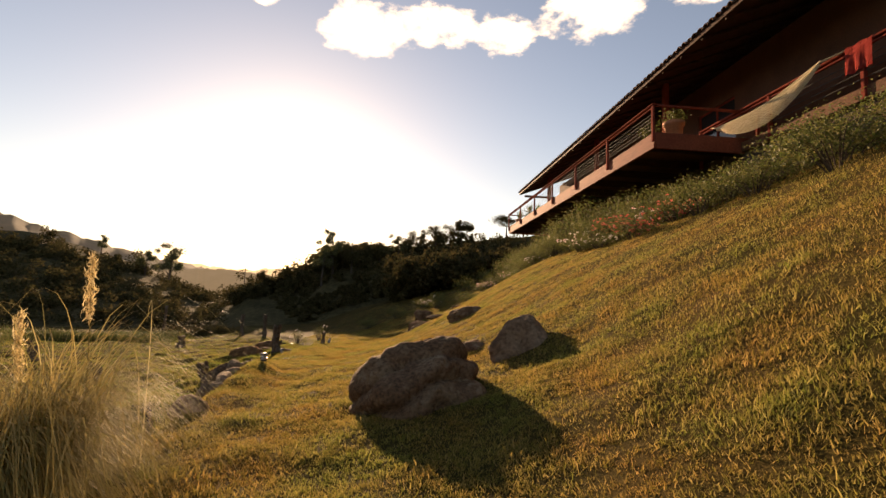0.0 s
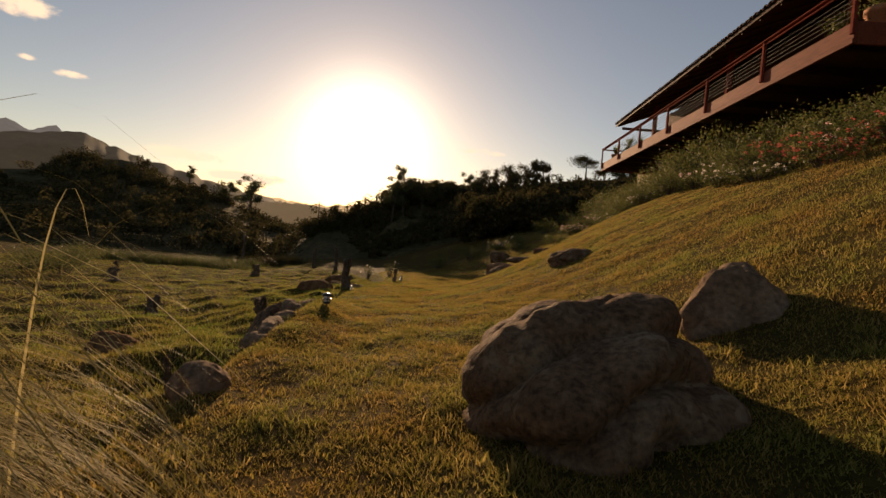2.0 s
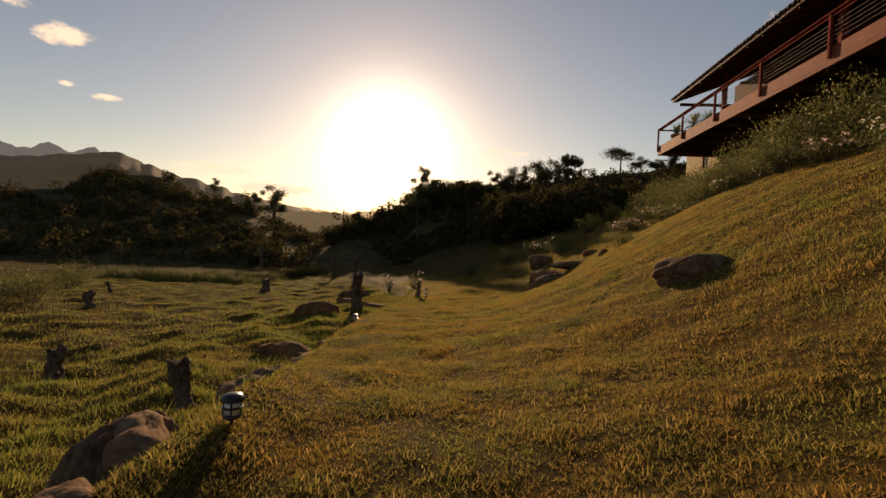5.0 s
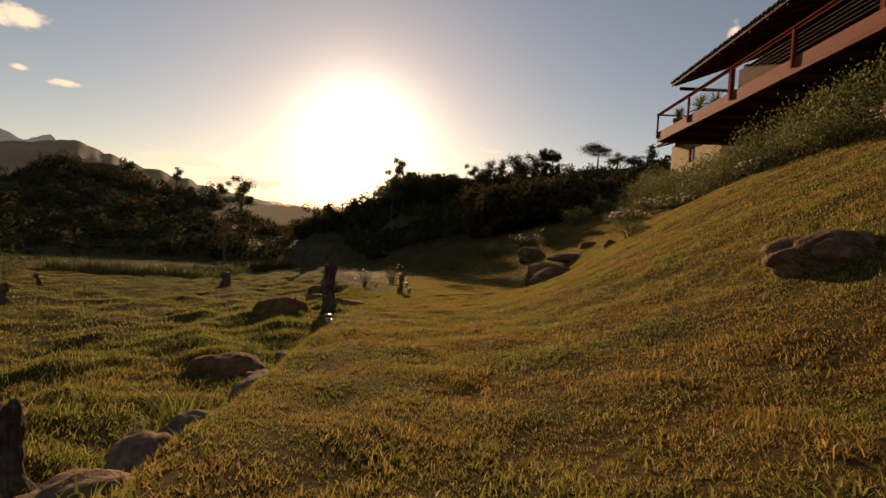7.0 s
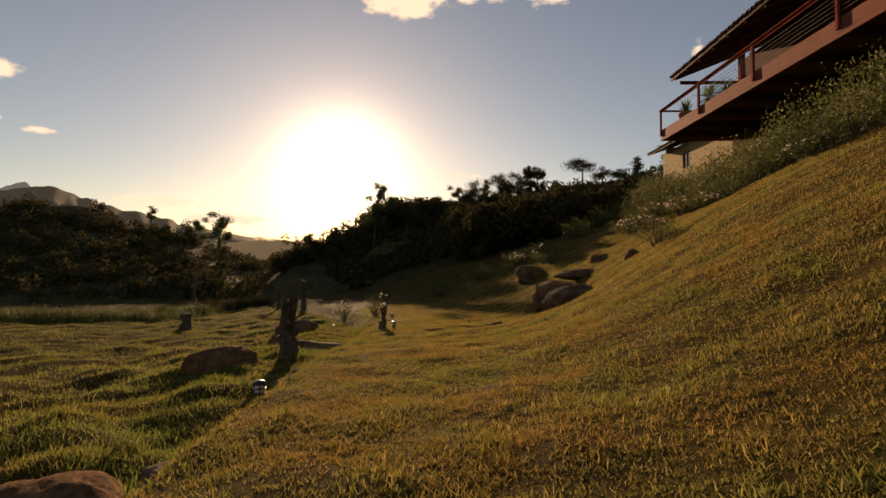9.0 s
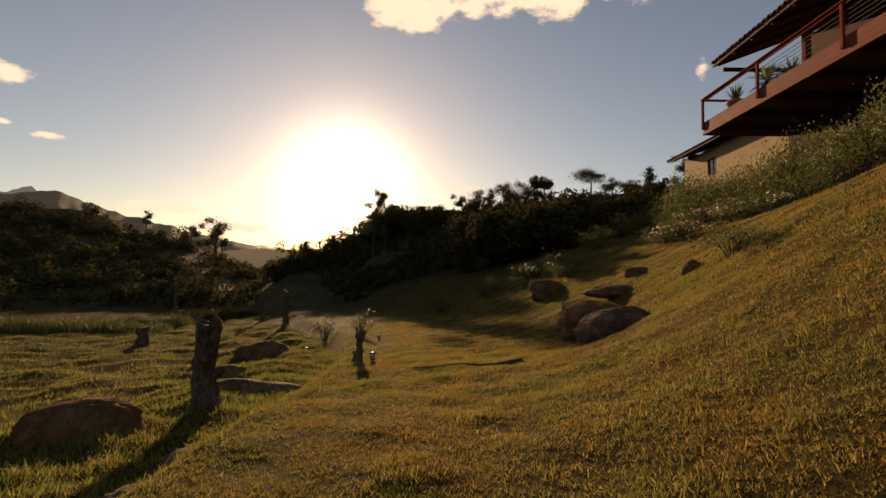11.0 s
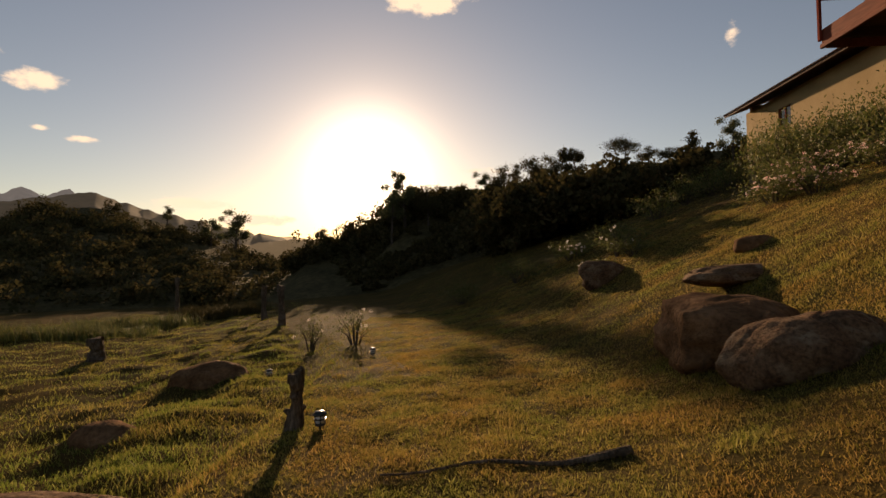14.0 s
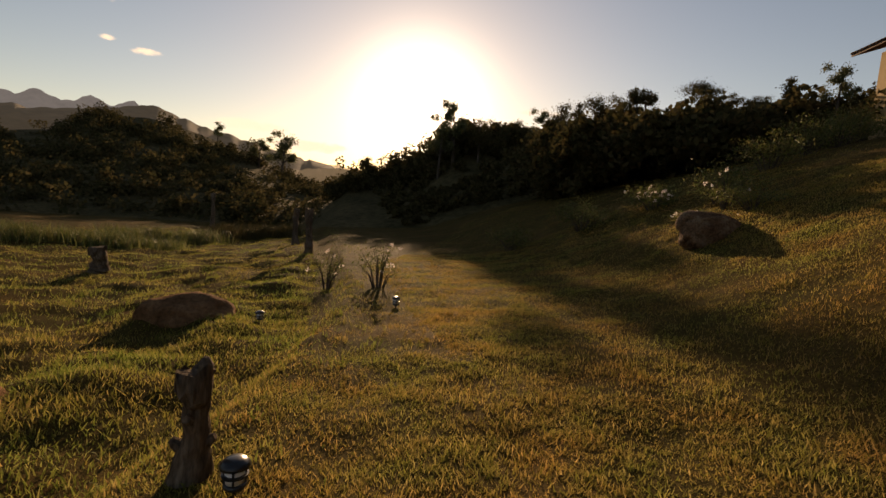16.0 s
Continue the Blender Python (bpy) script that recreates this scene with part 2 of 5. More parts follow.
M_PLUME = leafy("plume", [(0.55, 0.42, 0.2), (0.65, 0.52, 0.3)], 0.5)
M_LEAF = leafy("shrub leaves", [(0.06, 0.085, 0.022), (0.10, 0.12, 0.035), (0.15, 0.15, 0.05), (0.20, 0.17, 0.07)], 0.35)
M_WOODS = leafy("forest leaves", [(0.05, 0.048, 0.02), (0.07, 0.062, 0.026), (0.09, 0.075, 0.034), (0.11, 0.085, 0.04)], 0.22, rough=0.9, shine=0.0)
M_AIRY = leafy("eucalyptus leaves", [(0.08, 0.09, 0.04), (0.13, 0.13, 0.06)], 0.35)
M_SPIKE = leafy("yucca leaves", [(0.08, 0.14, 0.05), (0.14, 0.2, 0.08), (0.22, 0.25, 0.1)], 0.3)
M_PINK = leafy("pink petals", [(0.75, 0.35, 0.36), (0.85, 0.62, 0.58), (0.85, 0.75, 0.68)], 0.4)
M_RED = leafy("red petals", [(0.55, 0.08, 0.07), (0.7, 0.2, 0.16)], 0.4)
M_WHITE = leafy("white petals", [(0.8, 0.75, 0.68), (0.85, 0.7, 0.62)], 0.4)
M_ROCK = surface("weathered granite", [(0.3, (0.11, 0.054, 0.026)), (0.5, (0.19, 0.10, 0.05)), (0.68, (0.29, 0.16, 0.085))],
                 [(0.3, g(0.55)), (0.5, g(0.9)), (0.72, g(1.15))], 2.2, 16.0, 0.9, 0.9, 0.05)


def lichened():
    """Dark brown granite with pale crusts of lichen on it."""
    m, nt, b = material("lichened granite")
    base = ramp(nt, noise_at(nt, 3.2, 5), [(0.3, (0.11, 0.06, 0.034)), (0.5, (0.17, 0.098, 0.056)), (0.7, (0.23, 0.15, 0.09))])
    grain = noise_at(nt, 26.0, 6)
    base = mixed(nt, 1.0, base, ramp(nt, grain, [(0.34, g(0.5)), (0.5, g(0.9)), (0.68, g(1.25))]), "MULTIPLY")
    crust = ramp(nt, noise_at(nt, 11.0, 4), [(0.50, g(0.0)), (0.56, g(0.75)), (0.7, g(0.9))])
    both = mixed(nt, 1.0, crust, ramp(nt, noise_at(nt, 2.4, 3), [(0.47, g(0.0)), (0.62, g(1.0))]), "MULTIPLY")
    mx = nt.nodes.new("ShaderNodeMix")
    mx.data_type = "RGBA"
    nt.links.new(both, mx.inputs[0])
    nt.links.new(base, mx.inputs[6])
    mx.inputs[7].default_value = (0.27, 0.20, 0.13, 1)
    nt.links.new(mx.outputs[2], b.inputs["Base Color"])
    b.inputs["Roughness"].default_value = 0.9
    b.inputs["Specular IOR Level"].default_value = 0.05
    bumped(nt, b, grain, 0.9, 0.03)
    return m


M_ROCK_LICHEN = lichened()
M_STONE = surface("tan edging stone", [(0.3, (0.14, 0.085, 0.055)), (0.5, (0.25, 0.165, 0.105)), (0.7, (0.36, 0.25, 0.17))],
                  [(0.3, g(0.5)), (0.7, g(1.15))], 2.6, 22.0, 0.9, 0.7, 0.03)
M_STUMP = surface("weathered wood", [(0.3, (0.07, 0.05, 0.035)), (0.55, (0.16, 0.12, 0.085)), (0.75, (0.26, 0.21, 0.16))],
                  [(0.3, g(0.4)), (0.7, g(1.2))], 5.0, 40.0, 0.9, 1.0, 0.03, stretch=(1, 1, 0.22))
M_BARK = surface("bark", [(0.3, (0.06, 0.045, 0.035)), (0.7, (0.16, 0.13, 0.10))], [(0.3, g(0.5)), (0.7, g(1.1))], 2.0, 14.0, 0.95, 0.8, 0.04, stretch=(1, 1, 0.3))
M_FASCIA = surface("stained fascia board", [(0.3, (0.20, 0.055, 0.033)), (0.7, (0.28, 0.085, 0.05))], [(0.3, g(0.7)), (0.7, g(1.1))], 1.2, 16.0, 0.78, 0.3, 0.006, stretch=(1, 0.12, 1))
M_RAIL = surface("dark red painted rail", [(0.3, (0.20, 0.04, 0.03)), (0.7, (0.30, 0.075, 0.05))], [(0.3, g(0.7)), (0.7, g(1.1))], 2.0, 20.0, 0.9, 0.25, 0.004, stretch=(1, 0.2, 0.3))
M_DECK = surface("deck boards", [(0.3, (0.13, 0.06, 0.035)), (0.7, (0.22, 0.11, 0.06))], [(0.3, g(0.6)), (0.7, g(1.1))], 1.0, 14.0, 0.85, 0.4, 0.006, stretch=(0.15, 1, 1))
M_SOFFIT = surface("soffit timber", [(0.3, (0.065, 0.03, 0.02)), (0.7, (0.11, 0.055, 0.036))], [(0.3, g(0.6)), (0.7, g(1.1))], 1.2, 12.0, 0.75, 0.4, 0.01, stretch=(0.2, 1, 1))
M_TILE = surface("aged clay roof tile", [(0.3, (0.10, 0.06, 0.045)), (0.55, (0.20, 0.11, 0.075)), (0.75, (0.26, 0.16, 0.11))],
                 [(0.3, g(0.5)), (0.7, g(1.15))], 2.0, 18.0, 0.85, 0.6, 0.01)
M_WALLRED = surface("dark plaster wall", [(0.3, (0.09, 0.045, 0.03)), (0.7, (0.14, 0.07, 0.048))], [(0.3, g(0.8)), (0.7, g(1.1))], 0.8, 22.0, 0.85, 0.4, 0.006)
M_CREAM = surface("ochre plaster wall", [(0.3, (0.36, 0.25, 0.12)), (0.7, (0.46, 0.33, 0.17))], [(0.3, g(0.85)), (0.7, g(1.08))], 0.7, 26.0, 0.85, 0.3, 0.006)
M_FOOT = surface("retaining wall stone", [(0.3, (0.09, 0.065, 0.05)), (0.7, (0.19, 0.145, 0.11))], [(0.3, g(0.5)), (0.7, g(1.1))], 1.6, 12.0, 0.9, 0.8, 0.04)
M_CLAY = surface("terracotta", [(0.3, (0.46, 0.19, 0.10)), (0.7, (0.58, 0.28, 0.16))], [(0.3, g(0.75)), (0.7, g(1.08))], 3.0, 30.0, 0.75, 0.3, 0.004)
M_NET = surface("cream cotton net", [(0.3, (0.58, 0.48, 0.31)), (0.7, (0.72, 0.62, 0.44))], [(0.3, g(0.75)), (0.7, g(1.05))], 5.0, 60.0, 0.9, 0.4, 0.004)
M_CABLE = surface("dull steel cable", [(0.3, g(0.06)), (0.7, g(0.11))], [(0.3, g(0.8)), (0.7, g(1.0))], 6.0, 40.0, 0.7, 0.1, 0.001, metal=0.2)
M_BLACK = surface("black lamp plastic", [(0.3, g(0.015)), (0.7, g(0.03))], [(0.3, g(0.8)), (0.7, g(1.1))], 8.0, 60.0, 0.28, 0.1, 0.001)
M_LENS = surface("milky lamp lens", [(0.3, g(0.7)), (0.7, g(0.8))], [(0.3, g(0.93)), (0.7, g(1.0))], 9.0, 60.0, 0.3, 0.05, 0.001)
M_CLOTH = surface("red cloth", [(0.3, (0.40, 0.05, 0.045)), (0.7, (0.52, 0.09, 0.07))], [(0.3, g(0.8)), (0.7, g(1.05))], 6.0, 60.0, 0.9, 0.3, 0.003)
M_HILL = surface("wooded hillside", [(0.3, (0.06, 0.052, 0.024)), (0.7, (0.12, 0.095, 0.045))], [(0.3, g(0.5)), (0.7, g(1.2))], 0.25, 1.6, 0.95, 0.8, 0.4)

_m, _nt, _b = material("window glass")
_b.inputs["Base Color"].default_value = (0.03, 0.03, 0.035, 1)
_b.inputs["Roughness"].default_value = 0.06
M_GLASS = _m


def painted_haze_land(name, dark, light, glow, share, scale):
    """Far land, evening haze painted in as emission: a backdrop that glows a little."""
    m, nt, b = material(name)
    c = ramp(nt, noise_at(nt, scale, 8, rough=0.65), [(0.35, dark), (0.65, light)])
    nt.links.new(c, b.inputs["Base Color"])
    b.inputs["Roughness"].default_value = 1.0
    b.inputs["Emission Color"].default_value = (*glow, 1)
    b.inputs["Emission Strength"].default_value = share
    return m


# air haze painted per range through base tone, glow colour and glow strength
M_MTN_NEAR = painted_haze_land("near mountain", (0.05, 0.045, 0.025), (0.11, 0.085, 0.05), (0.16, 0.13, 0.09), 0.16, 0.012)
M_MTN_MID = painted_haze_land("valley hill", (0.05, 0.05, 0.03), (0.10, 0.08, 0.05), (0.50, 0.38, 0.22), 0.22, 0.02)
M_MTN_FAR = painted_haze_land("far peaks", (0.10, 0.10, 0.10), (0.22, 0.2, 0.18), (0.25, 0.25, 0.25), 0.35, 0.006)
M_MTN_END = painted_haze_land("distant range", (0.2, 0.18, 0.15), (0.3, 0.26, 0.2), (0.85, 0.62, 0.34), 0.6, 0.003)


# ---- ground ----
xs = np.concatenate([np.linspace(-900, -130, 40), np.linspace(-120, -40, 40), np.linspace(-39, -9, 60), np.linspace(-8.8, 10, 150), np.linspace(10.4, 40, 60), np.linspace(44, 140, 30), np.linspace(160, 900, 30)])
ys = np.concatenate([np.linspace(-600, -60, 20), np.linspace(-55, -4, 30), np.linspace(-3.6, 45, 320), np.linspace(46, 120, 90), np.linspace(125, 1200, 50)])
GX, GY = np.meshgrid(xs, ys)
GZ = ground(GX, GY)
rows_n, cols_n = GX.shape
grid = np.arange(rows_n * cols_n).reshape(rows_n, cols_n)
quads = np.stack([grid[:-1, :-1], grid[:-1, 1:], grid[1:, 1:], grid[1:, :-1]], -1).reshape(-1, 4)
tagged(cloud_mesh("ground", np.stack([GX, GY, GZ], -1).reshape(-1, 3), quads, M_SOIL, smooth=True),
       "sloping ground under lawn and meadow, dry in places", "ground", kind="structure")


def mottle(xy):
    """Uneven growth, -1 to 1, at a hand's width and at a stride."""
    x, y = xy[:, 0], xy[:, 1]
    a = np.sin(x * 9.1 + 1.3 * np.sin(y * 7.3)) * np.sin(y * 8.3 + 1.1 * np.sin(x * 6.1 + 2.0))
    b = np.sin(x * 3.3 - 1.2 * np.sin(y * 2.1 + 1.0)) * np.sin(y * 2.7 + 0.9 * np.sin(x * 2.3))
    return 0.55 * a + 0.45 * b


def clumped(xy, rng, count, spread):
    """Grass grows in clumps: several blades round each place."""
    return np.repeat(xy, count, 0) + rng.normal(0, spread, (len(xy) * count, 2))


def blades(name, xy, height, width, rng, mat, label, lean=0.5, segments=1):
    """Many grass blades as one mesh; segments 1: a single pointed blade, 2: bent at half height."""
    n = len(xy)
    z = ground(xy[:, 0], xy[:, 1]) - 0.006
    base = np.column_stack([xy, z])
    t = rng.uniform(0, 2 * np.pi, n)
    side = np.column_stack([np.cos(t), np.sin(t), np.zeros(n)]) * (width * rng.uniform(0.6, 1.3, n))[:, None]
    h = height * rng.uniform(0.5, 1.35, n) * (1 + 0.38 * mottle(xy))
    u = rng.uniform(0, 2 * np.pi, n)
    ln = lean * rng.uniform(0.2, 1.2, n) * h
    off = np.column_stack([np.cos(u) * ln, np.sin(u) * ln, h])
    if segments == 1:
        v = np.stack([base - side, base + side, base + off], 1).reshape(-1, 3)
        f = np.arange(n * 3).reshape(n, 3)
    else:
        mid = base + off * np.array([0.35, 0.35, 0.62])
        v = np.stack([base - side, base + side, mid + side * 0.8, mid - side * 0.8, base + off], 1).reshape(-1, 3)
        k = np.arange(n)[:, None] * 5
        f = np.concatenate([k + [0, 1, 2], k + [0, 2, 3], k + [3, 2, 4]])
    return tagged(cloud_mesh(name, v, f, mat), label, "grass", kind="stuff")


def strewn(n, x0, x1, y0, y1, rng, middle=None, spread=None):
    x = rng.uniform(x0, x1, n) if middle is None else rng.normal(middle, spread, n)
    y = rng.uniform(y0, y1, n)
    xy = np.column_stack([x, y])
    return xy[(xy[:, 0] > x0) & (xy[:, 0] < x1)]


def lawn_only(xy, inside=True):
    d = xy[:, 0] - edge_x(xy[:, 1]) + RNG.normal(0, 1, len(xy)) * (0.22 + 0.02 * np.maximum(xy[:, 1] - 8, 0))
    return xy[d > -0.28] if inside else xy[d < -0.30]


def track_x(y):
    """The worn track that leads from the lawn's end to the gate posts."""
    return -2.0 - 0.42 * softplus(y - 26, 1.0) - 0.02 * np.maximum(y - 34, 0) ** 1.3


def patchy(xy, rng, scale, keep):
    """Thins grass in irregular patches."""
    k = np.sin(xy[:, 0] * scale + 0.7 * np.sin(xy[:, 1] * scale * 1.3)) * np.sin(xy[:, 1] * scale * 0.9 + 0.9 * np.sin(xy[:, 0] * scale * 0.7))
    off = np.abs(xy[:, 0] - track_x(xy[:, 1]))
    worn = (off < 0.85) & (xy[:, 1] > 28)
    return xy[rng.uniform(size=len(xy)) < (keep + (1 - keep) * (k > -0.2)) * np.where(worn, 0.22, 1.0)]


near_lawn = np.concatenate([strewn(70000, -3.6, 6.5, 1.0, 27, RNG, 0.5, 2.1), strewn(36000, -3.6, 6.8, 2, 40, RNG), strewn(9000, -2.4, 3.5, 0.4, 6, RNG), strewn(24000, -4.6, -0.8, 7, 31, RNG)])
blades("lawn_grass", clumped(patchy(lawn_only(near_lawn), RNG, 2.3, 0.7), RNG, 9, 0.020), 0.028, 0.0043, RNG, M_LAWN, "short dry green and golden lawn grass, backlit", 1.1)
far_lawn = np.concatenate([strewn(110000, -6, 6, 24, 42, RNG), strewn(90000, -6, 9, 22, 60, RNG), strewn(180000, 2.5, 8.5, 0, 36, RNG)])
blades("rough_lawn", patchy(lawn_only(far_lawn), RNG, 1.7, 0.6), 0.042, 0.0058, RNG, M_LAWN, "rougher lawn grass on the upper slope", 0.7)
near_meadow = strewn(210000, -9, -1.2, 3, 36, RNG, -3.6, 1.9)
blades("meadow_grass", patchy(lawn_only(near_meadow, False), RNG, 1.9, 0.72), 0.05, 0.005, RNG, M_MEADOW, "lush uneven green meadow grass", 0.9, 2)
wide_meadow = strewn(170000, -32, -4, 8, 62, RNG)
blades("wide_meadow_grass", patchy(lawn_only(wide_meadow, False), RNG, 0.9, 0.75), 0.085, 0.011, RNG, M_MEADOW, "uneven green meadow grass stretching to the woods", 0.9)
tuft_at = lawn_only(np.concatenate([strewn(1300, -14, -1.2, 4, 40, RNG), strewn(420, -6, -1.2, 5, 30, RNG)]), False)
tuft = np.repeat(tuft_at, 34, 0) + RNG.normal(0, 0.10, (len(tuft_at) * 34, 2))
blades("grass_tufts", tuft, 0.085, 0.005, RNG, M_MEADOW, "longer green tufts standing out of the meadow", 0.8, 2)
lawn_tuft_at = lawn_only(np.concatenate([strewn(1500, -1.8, 5, 1.5, 28, RNG), strewn(900, -5, 5, 24, 42, RNG)]))
lawn_tuft = np.repeat(lawn_tuft_at, 26, 0) + RNG.normal(0, 0.06, (len(lawn_tuft_at) * 26, 2))
blades("lawn_tufts", lawn_tuft, 0.052, 0.004, RNG, M_LAWN, "taller tufts left in the lawn", 0.7, 2)


# ---- far land ----
def range_of_hills(name, dist, az0, az1, profile, depth, mat, label, base=-40, steps=160, seed=0):
    """A ridge seen from the valley: profile(az) gives its height in degrees."""
    v, f = [], []
    levels = 9
    for i in range(steps + 1):
        az = az0 + (az1 - az0) * i / steps
        a = radians(az)
        for k in range(levels + 1):
            s = k / levels
            d = dist + depth * s * (0.6 + 0.4 * s)
            top = math.tan(radians(profile(az))) * (dist + depth)
            rough = 0.07 * noise.fractal(Vector((az * 0.35 + seed, s * 2.2, seed)), 0.7, 2.0, 5)
            z = base + (top - base) * min(1.0, max(0, s ** 0.8 + rough * (1 - s) * s * 4))
            v.append((math.sin(a) * d, math.cos(a) * d, z))
    n = levels + 1
    for i in range(steps):
        for k in range(levels):
            f.append((i * n + k, (i + 1) * n + k, (i + 1) * n + k + 1, i * n + k + 1))
    return tagged(cloud_mesh(name, v, f, mat, smooth=True), label, "mountain", kind="structure")


def ridge_noise(az, amp, freq, seed):
    return amp * noise.fractal(Vector((az * freq, seed, 0)), 0.6, 2.0, 6)


def bump_at(az, c, w, h):
    return h * math.exp(-((az - c) / w) ** 2)


def peaks(az):
    j = 5.2 + bump_at(az, -45.0, 1.7, 1.7) + bump_at(az, -48.5, 2.0, 1.0) + bump_at(az, -42.0, 1.3, 1.9) + bump_at(az, -54, 5, 1.6)
    return j + ridge_noise(az, 0.35, 0.6, 3.0) - 4.0 * max(0, (az + 41) / 10)


def near_ridge(az):
    lin = np.interp(az, [-75, -55, -48, -43.5, -40, -36.5, -32, -28, -23, -18, -12], [6.5, 5.2, 5.4, 6.3, 7.0, 5.7, 4.7, 3.7, 2.8, 1.6, 0.5])
    return float(lin) + ridge_noise(az, 0.25, 0.8, 9.0)


# all five ranges emit light: the haze over them is in their materials
range_of_hills("backdrop_peaks", 3400, -80, -30, peaks, 500, M_MTN_FAR, "grey rocky peaks with evening haze painted in", seed=2)
range_of_hills("backdrop_range", 3000, -34, 30, lambda az: 2.75 + 0.5 * math.sin(az * 0.5 + 1) * 0.5 + ridge_noise(az, 0.3, 0.5, 21.0), 300, M_MTN_END, "distant mountain range painted pale golden with haze", seed=5)
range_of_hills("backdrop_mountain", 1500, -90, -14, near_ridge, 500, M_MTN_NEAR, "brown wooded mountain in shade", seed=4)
range_of_hills("backdrop_hill", 600, -30, 10, lambda az: 2.0 + 0.35 * math.cos((az + 20) * 0.35) + ridge_noise(az, 0.2, 1.2, 33.0), 140, M_MTN_MID, "wooded hill across the valley with painted haze", base=-25, seed=8)
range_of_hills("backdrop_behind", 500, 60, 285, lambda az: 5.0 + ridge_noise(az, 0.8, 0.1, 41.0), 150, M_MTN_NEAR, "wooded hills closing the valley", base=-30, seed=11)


def crowns(name, spots, rng, mat, label, leaves=260, leaf=0.55):
    """Forest canopy: each spot is x, y, z of a crown's middle, its radius and height share."""
    parts_v = []
    for x, y, z, r, hz in spots:
        n = int(leaves * (0.6 + 0.5 * r / 2.0))
        k = max(5, int(4 + r * 3))
        lobes = rng.normal(size=(k, 3)) * np.array([0.55, 0.55, 0.45 * hz]) * r
        which = rng.integers(0, k, n)
        d = rng.normal(size=(n, 3))
        d /= np.linalg.norm(d, axis=1, keepdims=True)
        c = lobes[which] + d * r * 0.42 * rng.uniform(0.5, 1.1, n)[:, None]
        parts_v.append(c + np.array([x, y, z]))
    v, f = leaf_cards(np.concatenate(parts_v), leaf, rng, slim=0.7)
    return tagged(cloud_mesh(name, v, f, mat), label, "forest", kind="stuff")


EYE = (-0.2, 7.3, -1.5)


def over(az, el, d):
    a = radians(az)
    return EYE[0] + math.sin(a) * d, EYE[1] + math.cos(a) * d, EYE[2] + math.tan(radians(el)) * d


def skyline_right(az):
    return float(np.interp(az, [-19, -17.5, -14.3, -11.5, -10, -8.5, -6, -3, 0, 5, 10, 15, 20, 30, 40], [0.8, 1.5, 2.2, 3.4, 4.5, 6.2, 7.0, 6.8, 7.0, 7.9, 8.6, 9.1, 9.8, 10.5, 11.5]))


def skyline_left(az):
    return float(np.interp(az, [-75, -55, -48, -44, -40.5, -37, -33.5, -29, -27, -24, -20], [5.0, 4.2, 3.4, 4.0, 5.8, 5.9, 5.1, 3.7, 2.9, 1.4, 0.4]))


spots = []
for i in range(460):
    az = RNG.uniform(-19, 40)
    d = RNG.uniform(50, 88) if az > -1 else RNG.uniform(80, 92)
    share = (d - 46) / 42
    x, y, zt = over(az, skyline_right(az) * (0.55 + 0.45 * share) - 0.35 * RNG.uniform(), d)
    zg = gz(x, y)
    r = RNG.uniform(1.1, 2.3)
    z = max(zg + r * 0.6, min(zt - r, zg + 6)) if share < 0.8 else zt - r * 0.9
    spots.append((x, y, z, r, RNG.uniform(0.7, 1.3)))
# low growth on the open hillside in between
for i in range(110):
    az = RNG.uniform(-14, 1)
    d = RNG.uniform(62, 84)
    x, y, zt = over(az, skyline_right(az) - 0.9, d)
    zg = gz(x, y) - 0.4
    r = RNG.uniform(0.5, 1.2)
    spots.append((x, y, zg + max(0.0, zt - zg) * ((d - 60) / 32) ** 0.9 + r * 0.2, r, RNG.uniform(0.6, 1.0)))
# the wood's near edge, lower, behind the shaded end of the lawn
for i in range(190):
    az = RNG.uniform(0.5, 26)
    d = RNG.uniform(43, 56)
    x, y, zt = over(az, skyline_right(az) * RNG.uniform(0.62, 0.84), d)
    zg = gz(x, y)
    if x > 12.0 and y < 60:
        continue
    r = RNG.uniform(0.8, 1.7)
    spots.append((x, y, max(zg + r * 0.5, min(zt - r, zg + RNG.uniform(0.8, 6.5))), r, RNG.uniform(0.7, 1.2)))
crowns("woodland", spots, RNG, M_WOODS, "dark mixed woodland on the hillside, backlit at sunset", 420, 0.38)
spots = []
for i in range(420):
    az = RNG.uniform(-75, -17)
    d = RNG.uniform(74, 150)
    share = (d - 74) / 76
    x, y, zt = over(az, -2.6 + (skyline_left(az) + 2.6) * share ** 0.8 - 0.25 * RNG.uniform(), d)
    r = RNG.uniform(1.8, 3.6)
    spots.append((x, y, zt - r * 0.8, r, RNG.uniform(0.7, 1.2)))
crowns("woodland_hill", spots, RNG, M_WOODS, "dark wooded hill across the meadow", 440, 0.52)


